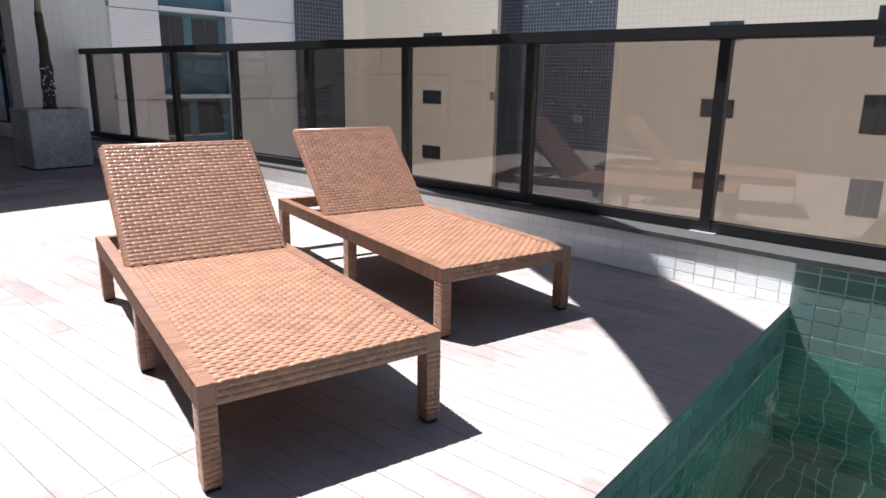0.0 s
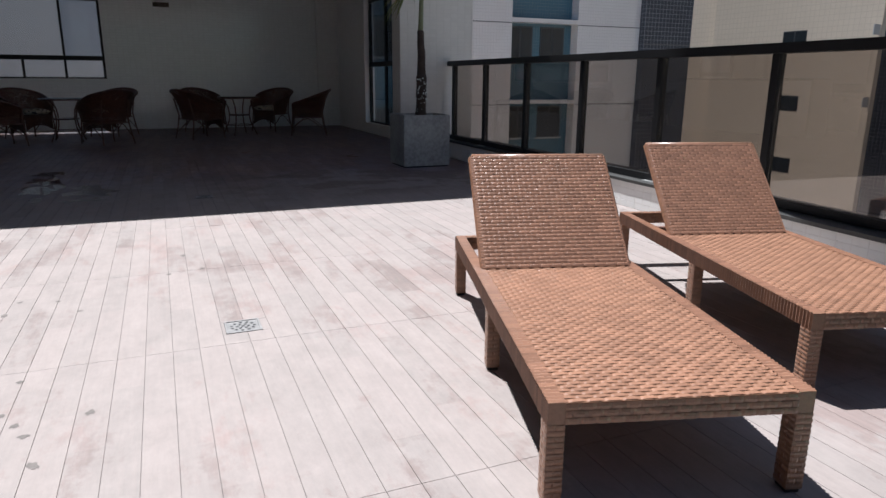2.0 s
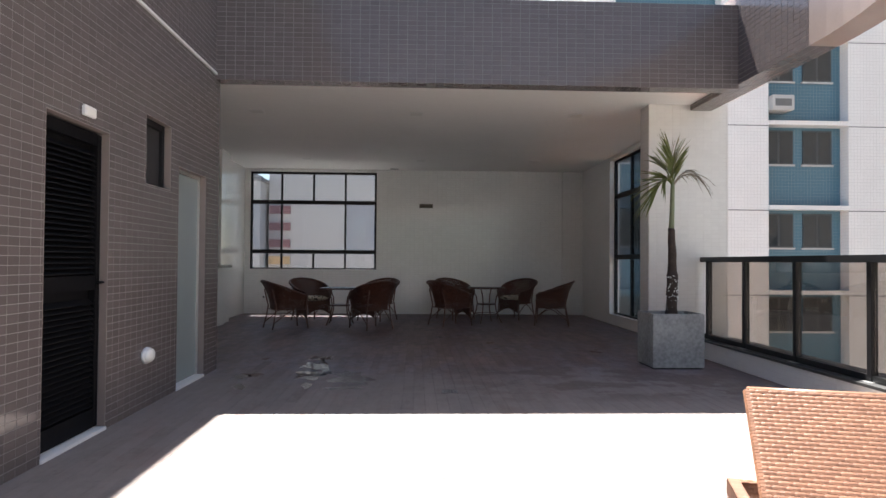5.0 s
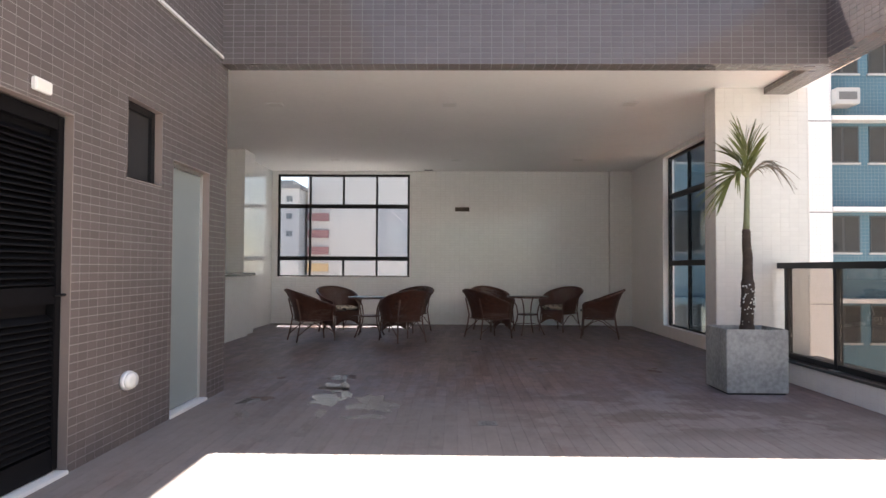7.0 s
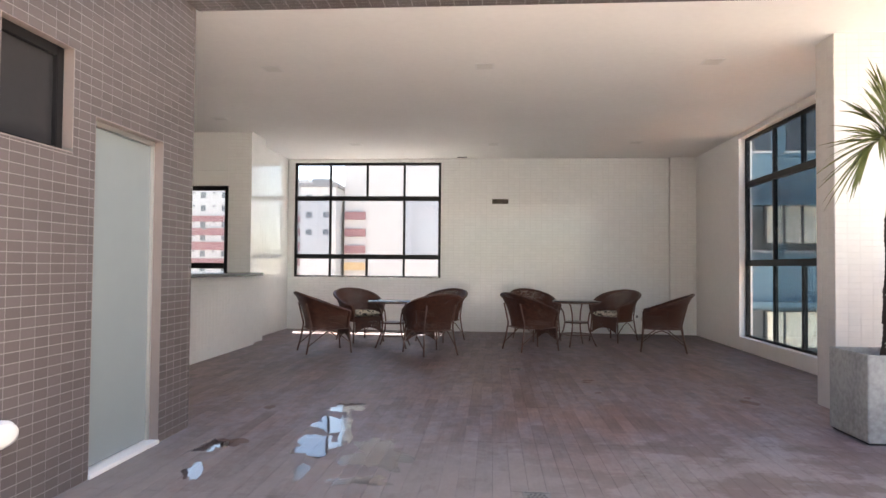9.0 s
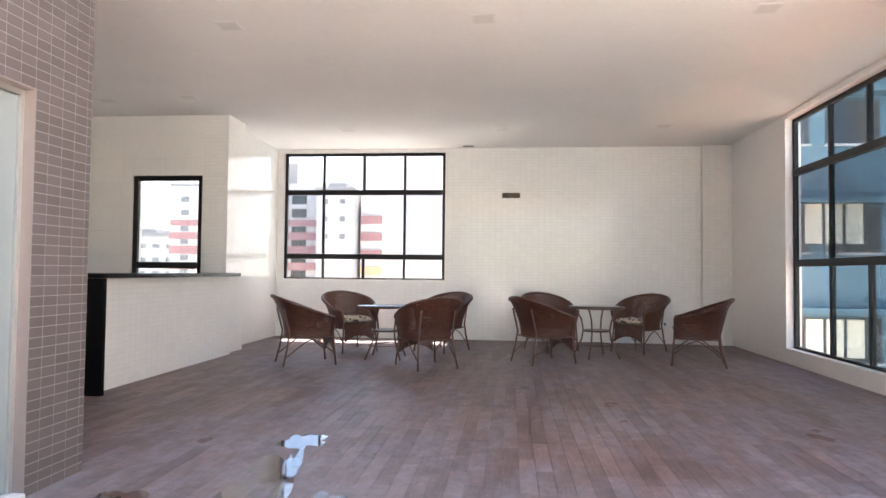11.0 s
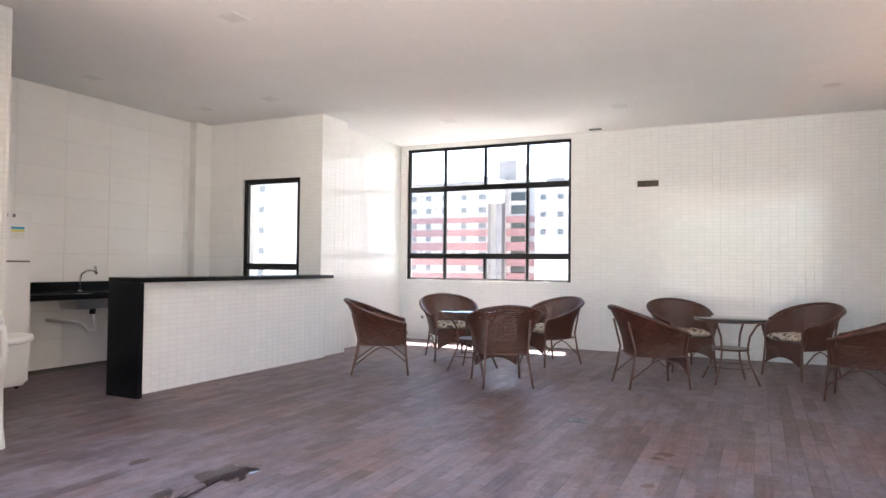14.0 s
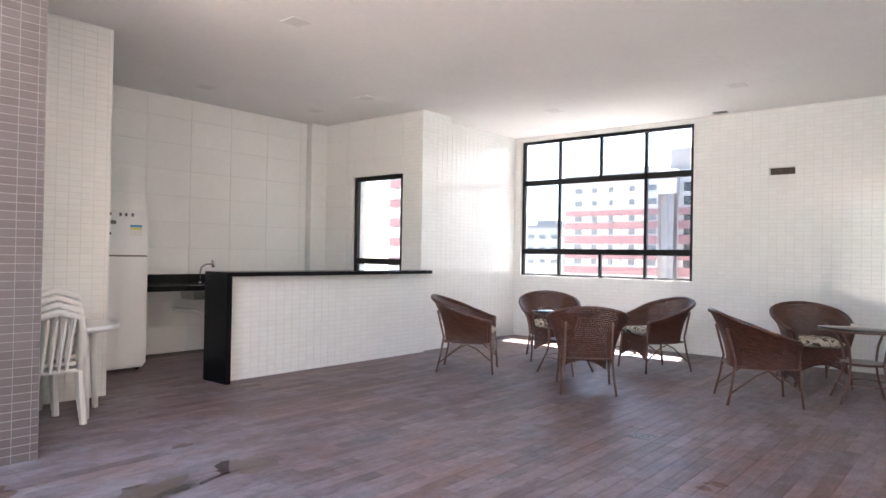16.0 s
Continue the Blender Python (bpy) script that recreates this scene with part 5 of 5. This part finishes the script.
def floor_drain(x, y):
    ob = thing("floor_drain", "square stainless steel floor drain with round holes", "drain", "floor drains", pose(x, y, 0, 0, 0, 0))
    part("rim", slab(-0.075, 0.075, -0.075, 0.075, -0.003, 0.003, "x", ((-0.066, 0.066, -0.066, 0.066),)), M_DRAIN, ob).matrix_basis = pose(0, 0, 0, 90)
    part("grate", boxes((-0.066, 0.066, -0.066, 0.066, -0.004, 0.0005)), M_DRAIN, ob)
    for r, n in ((0.0, 1), (0.024, 6), (0.048, 11)):
        for k in range(n):
            a = k * math.tau / n
            part("drain_hole", lathe(bmesh.new(), [(0.0075, 0.0006), (0.0075, 0.0012)], 8, (r * math.cos(a), r * math.sin(a), 0)), M_BLACK, ob)


for x, y in DRAINS:
    floor_drain(x, y)


def puddle(x, y, rx, ry, seed, turn=0.0, material=None):
    """Thin film of water with a ragged outline."""
    bm = bmesh.new()
    n = 90
    c = bm.verts.new((0, 0, 0.0022))
    ring = []
    for k in range(n):
        a = k * math.tau / n
        p = Vector((math.cos(a), math.sin(a), seed * 3.7))
        r = 1 + 0.85 * noise.noise(p * 1.4) + 0.3 * noise.noise(p * 2.9) + 0.10 * noise.noise(p * 9.0)
        r = max(r, 0.18)
        ring.append(bm.verts.new((rx * r * math.cos(a), ry * r * math.sin(a), 0.0018)))
    for k in range(n):
        bm.faces.new((c, ring[k], ring[(k + 1) % n]))
    ob = new("puddle", mesh("puddle", bm, material or M_PUDDLE))
    ob.matrix_world = pose(x, y, 0.00015 * seed, 0, 0, turn)
    tagged(ob, "shallow ragged puddle of water on the floor", "puddle", "puddles on the planks")


puddle(-0.71, 8.85, 0.134, 0.182, 9, 12)
puddle(-0.68, 8.25, 0.165, 0.237, 4, 12)
puddle(-0.55, 8.1, 0.05, 0.609, 12, 12)
puddle(-0.64, 7.63, 0.169, 0.24, 1, 12)
puddle(-0.22, 7.47, 0.204, 0.387, 6, 12, M_SHEEN)
puddle(-0.19, 6.91, 0.16, 0.099, 8, 12, M_SHEEN)
puddle(-1.34, 7.55, 0.083, 0.166, 3, 12)
puddle(-1.21, 6.97, 0.05, 0.176, 5, 12)
puddle(-0.58, 7.02, 0.05, 0.147, 2, 12, M_SHEEN)


def soaked(name, color):
    """Damp soaked into the surface below, which it darkens."""
    m = bpy.data.materials.new(name)
    m.use_nodes = True
    t = m.node_tree
    t.nodes.remove(t.nodes["Principled BSDF"])
    clear = t.nodes.new("ShaderNodeBsdfTransparent")
    clear.inputs["Color"].default_value = (*color, 1)
    t.links.new(clear.outputs[0], t.nodes["Material Output"].inputs["Surface"])
    return m


M_DAMP = soaked("damp in the planks", (0.76, 0.67, 0.62))

M_DRIP = mat("dried drip", (0.13, 0.115, 0.105), 0.7, vary=0.3, scale=30, spec=0.15)


def stain(x, y, rx, ry, seed, turn=0.0, label="dark damp stain on the floor planks", material=None):
    """Dark damp patch, a film on the planks."""
    bm = bmesh.new()
    c, ring, n = bm.verts.new((0, 0, 0.0012)), [], 70
    for k in range(n):
        a = k * math.tau / n
        p = Vector((math.cos(a), math.sin(a), seed * 2.3))
        r = max(1 + 0.6 * noise.noise(p * 1.3) + 0.12 * noise.noise(p * 4.0), 0.3)
        ring.append(bm.verts.new((rx * r * math.cos(a), ry * r * math.sin(a), 0.001)))
    for k in range(n):
        bm.faces.new((c, ring[k], ring[(k + 1) % n]))
    ob = new("stain", mesh("stain", bm, material or M_DAMP))
    ob.matrix_world = pose(x, y, 0, 0, 0, turn)
    tagged(ob, label, "stain", "spots on the planks" if material else "damp stains on the planks")


for k, (x, y, rx, ry) in enumerate(STAINS):
    stain(x, y, rx * 0.75, ry * 0.7, k + 1, 25 * k)
for k, (x, y) in enumerate(SPOTS):
    stain(x, y, 0.010 + 0.004 * (k % 4), 0.013, k + 20, 40 * k, "small dark drip spot on the sunlit planks", M_DRIP)

# ---- neighbouring buildings ----
def facade_window(parent, axis, a, z, d, w, h, out, panes=2, pale=False):
    """Window set into a facade; d is the facade's plane, out its outward way along the other axis."""
    def b(u0, u1, v0, v1, e0, e1):
        lo, hi = sorted((d + out * e0, d + out * e1))
        return boxes((u0, u1, lo, hi, v0, v1)) if axis == "x" else boxes((lo, hi, u0, u1, v0, v1))
    t = 0.03 if axis == "x" else 0.004
    win = part("window", b(a - w / 2, a + w / 2, z - h / 2, z + h / 2, 0.0, t), M_HAZEWIN if pale else M_WINDARK, parent)
    for k in range(panes):
        u0 = a - w / 2 + w * k / panes
        part("pane", b(u0 + 0.04, u0 + w / panes - 0.04, z - h / 2 + 0.05, z + h / 2 - 0.05, t, t + 0.004), M_HAZEWIN if pale else M_FARGLASS, win)
    if not pale and axis == "x":
        part("sill", b(a - w / 2 - 0.05, a + w / 2 + 0.05, z - h / 2 - 0.06, z - h / 2, 0.0, 0.07), M_FARWHITE, win)


def white_building():
    ob = thing("apartment_building", "white mosaic-tiled apartment tower with recessed blue window bays", "building")
    Y0, S = 22.0, 2.82
    bays = ((7.0, 10.55), (12.15, 14.88))
    cuts = [5.0, 7.0, 10.55, 12.15, 14.88, 17.65]
    for a, b in zip(cuts[::2], cuts[1::2]):
        part("wall", boxes((a, b, Y0, Y0 + 14, -30, 26)), M_MOSAIC, ob)
        for k in range(-8, 8):
            part("joint", boxes((a, b, Y0 - 0.004, Y0, 3.0 + S * k - 0.015, 3.0 + S * k + 0.015)), M_GREY, ob)
    for a, b in bays:
        part("bay_wall", boxes((a + 0.002, b - 0.002, Y0 + 0.45, Y0 + 14, -30, 26)), M_BLUEMOSAIC, ob, "blue mosaic tiles")
        for k in range(-6, 7):
            z = 3.1 + S * k
            part("ledge", boxes((a + 0.002, b - 0.002, Y0 - 0.05, Y0 + 0.45, z - 0.07, z + 0.07)), M_BLUEMOSAIC if a < 8 else M_MOSAIC, ob)
            w = (b - a) / 2
            for c in (a + w * 0.42, a + w * 1.4):
                facade_window(ob, "x", c, z - 0.75, Y0 + 0.45, w * 0.74, 1.15, -1, 2)
    for x0, x1, z0, z1 in ((8.22, 9.72, 2.0, 3.02), (8.22, 9.72, -0.92, 0.06)):
        blind = part("blind", boxes((x0, x1, Y0 + 0.36, Y0 + 0.41, z0, z1)), M_BLIND, ob, "window closed by cream blinds")
        for k in range(4):
            x = x0 + (x1 - x0) * k / 3
            part("frame_bar", boxes((x - 0.03, x + 0.03, Y0 + 0.33, Y0 + 0.358, z0, z1)), M_WINDARK, blind)
    part("dark_wall", boxes((17.652, 19.9, Y0 - 0.3, Y0 + 14, -30, 26)), M_DARKMOSAIC, ob, "dark blue mosaic tiles")
    for k in range(-6, 7):
        part("joint", boxes((17.652, 19.9, Y0 - 0.306, Y0 - 0.3, 2.4 + S * k - 0.02, 2.4 + S * k + 0.02)), M_GREY, ob)
    for z in (6.55,):
        ac = thing("air_conditioner", "white window air conditioner on the facade", "air conditioner", "air conditioners", pose(12.35, Y0 + 0.2, z))
        part("case", boxes((-0.18, 0.55, -0.45, 0.25, -0.25, 0.25)), M_FARWHITE, ac, bevel=0.02)
        part("grille", boxes((-0.1, 0.45, -0.456, -0.45, -0.12, 0.12)), M_GREY, ac, "dark grille")


white_building()


def tan_building():
    ob = thing("apartment_building", "beige tiled apartment block with small dark bathroom windows", "building")
    X0, S = 27.3, 2.84
    for a, b in ((-14, 13.22), (19.24, 28.2)):
        part("wall", boxes((X0, X0 + 12, a, b, -30, 26)), M_BEIGE, ob)
    part("dark_wall", boxes((X0 + 0.25, X0 + 12, 13.222, 19.238, -30, 26)), M_DARKMOSAIC, ob, "dark blue-grey mosaic tiles")
    part("side_wall", boxes((X0 + 0.6, X0 + 12, 28.202, 34, -30, 26)), M_BEIGE, ob)
    for y in (8.8, 23.25, -4.0):
        for k in range(-4, 6):
            facade_window(ob, "y", y, 0.1 + S * k, X0, 1.25, 0.68, -1, 2)
    for k in range(-4, 6):
        facade_window(ob, "y", 3.5, 0.1 + S * k, X0, 1.0, 1.3, -1, 2)
    for y in (14.6, 16.2, 17.8):
        for k in range(-8, 12):
            part("bolt", boxes((X0 + 0.235, X0 + 0.25, y - 0.03, y + 0.03, 1.42 * k, 1.42 * k + 0.05)), M_FARWHITE, ob)
    for z in (3.2, 0.36):
        part("flap", boxes((X0 - 0.35, X0, 19.3, 19.34, z - 0.3, z + 0.1)), M_FARWHITE, ob, "open white vent flap")


tan_building()
# unseen reflector, added for the orange glow on the ceiling by the side window
structure("warm_bounce_slab", boxes((4.9, 8.2, 9.0, 20.0, -3.2, -3.0)), mat("orange of the bounce slab", (0.62, 0.24, 0.10), 0.8, vary=0.12, scale=3), "unseen terracotta-coloured slab added to bounce warm light through the side window", "roof")


def far_block(label, x0, x1, y0, top, wall, bands=(), win_rows=4, step=4.0, storey=2.8, depth=14, win=(1.5, 1.2), material=None, roof_box=None):
    ob = thing("apartment_building", label, "building", "distant apartment buildings")
    part("wall", boxes((x0, x1, y0, y0 + depth, -30, top)), wall, ob)
    part("roof", boxes((x0 - 0.3, x1 + 0.3, y0 - 0.3, y0 + depth + 0.3, top, top + 0.6)), M_FARGREY, ob)
    for a, b, z0, z1, m in bands:
        part("band", boxes((a, b, y0 - 0.5, y0 - 0.002, z0, z1)), m, ob)
    if roof_box:
        part("roof_house", boxes((roof_box[0], roof_box[1], y0 + 2, y0 + 8, top + 0.6, roof_box[2])), M_FARGREY, ob)
    n = int((x1 - x0) / step)
    for r in range(win_rows):
        for k in range(n):
            facade_window(ob, "x", x0 + step * (k + 0.5), top - 1.7 - storey * r, y0, win[0], win[1], -1, 1, True)
    return ob


def banded_block():
    """Apartment block whose storeys are marked by dusty red bands, with a recessed balcony bay at its end."""
    ob = thing("apartment_building", "distant white apartment block with dusty red bands and balcony bay", "building", "distant apartment buildings")
    y = 112.0
    part("wall", boxes((-57, -40.0, y, y + 14, -30, 14.0)), M_FARWHITE, ob)
    part("roof", boxes((-57.2, -39.9, y - 0.2, y + 14, 14.0, 14.5)), M_FARGREY, ob)
    part("bay_wall", boxes((-39.98, -30.5, y + 1.2, y + 14, -30, 14.6)), M_FARBAY, ob, "greyer recessed wall")
    part("pier", boxes((-38.3, -37.3, y - 0.3, y + 1.18, -30, 10.6)), M_FARGREY, ob, "grey pier")
    part("canopy", boxes((-39.98, -36.9, y - 0.3, y + 1.18, 10.62, 14.6)), M_FARWHITE, ob)
    part("roof_house", boxes((-38.8, -35.6, y + 2, y + 8, 14.62, 18.2)), M_FARGREY, ob)
    part("roof_house", boxes((-46.0, -39.0, y + 2.5, y + 7, 14.52, 15.6)), M_FARBAY, ob)
    part("roof_rail", boxes((-46.0, -39.5, y + 0.4, y + 0.5, 15.2, 15.35)), M_FARGREY, ob)
    for z0, z1 in ((7.3, 8.4), (5.0, 6.3), (2.5, 4.0), (-0.1, 1.2), (-2.7, -1.3)):
        part("band", boxes((-57.1, -40.0, y - 0.25, y - 0.002, z0, z1)), M_FARRED, ob)
        part("band", boxes((-36.9, -30.5, y + 0.7, y + 1.198, z0, z1)), M_FARRED, ob)
        part("parapet", boxes((-57.1, -40.0, y - 0.3, y - 0.26, z1 - 0.12, z1)), M_FARBAY, ob)
    for z in (11.8, 9.55, 6.85, 4.6, 1.9, -0.6):
        for x, w in ((-54.5, 1.5), (-51.4, 1.1), (-48.3, 0.9), (-44.5, 1.1), (-41.0, 1.5)):
            facade_window(ob, "x", x, z, y, w, 1.0, -1, 2, True)
        for x in (-52.8, -49.9, -46.4):
            part("vent", boxes((x - 0.18, x + 0.18, y - 0.03, y - 0.001, z + 0.25, z + 0.6)), M_HAZEWIN, ob)
        facade_window(ob, "x", -34.9, z, y + 1.2, 2.6, 1.5, -1, 3)
    for x, z in ((-51.0, 5.95), (-47.9, 5.95), (-42.6, 5.9)):
        part("air_unit", boxes((x - 0.3, x + 0.3, y - 0.6, y - 0.26, z, z + 0.4)), M_FARGREY, ob)
    ob.location.z = 1.3


banded_block()
far_block("low pale blocks with dark window strips", -72, -59, 118, 7.0, M_FARBAY, win_rows=3, step=2.6, storey=2.4, win=(1.4, 0.8), roof_box=(-68, -64, 8.6))
far_block("distant white block with grey roof and small windows", -30.3, -24.5, 108, 14, M_FARWHITE, win_rows=3, step=2.8, win=(1.0, 0.9), roof_box=(-29, -26, 15.6))
far_block("tall white block with red and ochre balconies", -24, 24, 112, 36, M_FARWHITE,
          bands=[(-23.9, -20.4, z, z + 1.3, m) for z, m in ((9.0, M_FARRED), (6.2, M_FARRED), (3.4, M_FARRED), (0.6, M_OCHRE), (-2.2, M_FARRED))], win_rows=0)
far_block("distant white tower with pink stripes", -66, -57, 76, 13, M_FARWHITE, bands=[(-65.5, -62, 13 - 2.8 * k - 2.0, 13 - 2.8 * k - 0.9, M_FARRED) for k in range(7)], win_rows=6, step=3.0, win=(1.0, 0.9), roof_box=(-64, -60, 17))
far_block("low pinkish houses far off", -100, -64, 122, 3.5, M_FARPINK, win_rows=2, step=4.0)
far_block("low pale houses below the window", -30, 10, 60, -3.0, M_FARPINK, win_rows=1, step=5.0)

# ---- pieces of walls and floors ----
bpy.context.view_layer.update()
for piece in PIECES:
    lay_tiles(*piece)
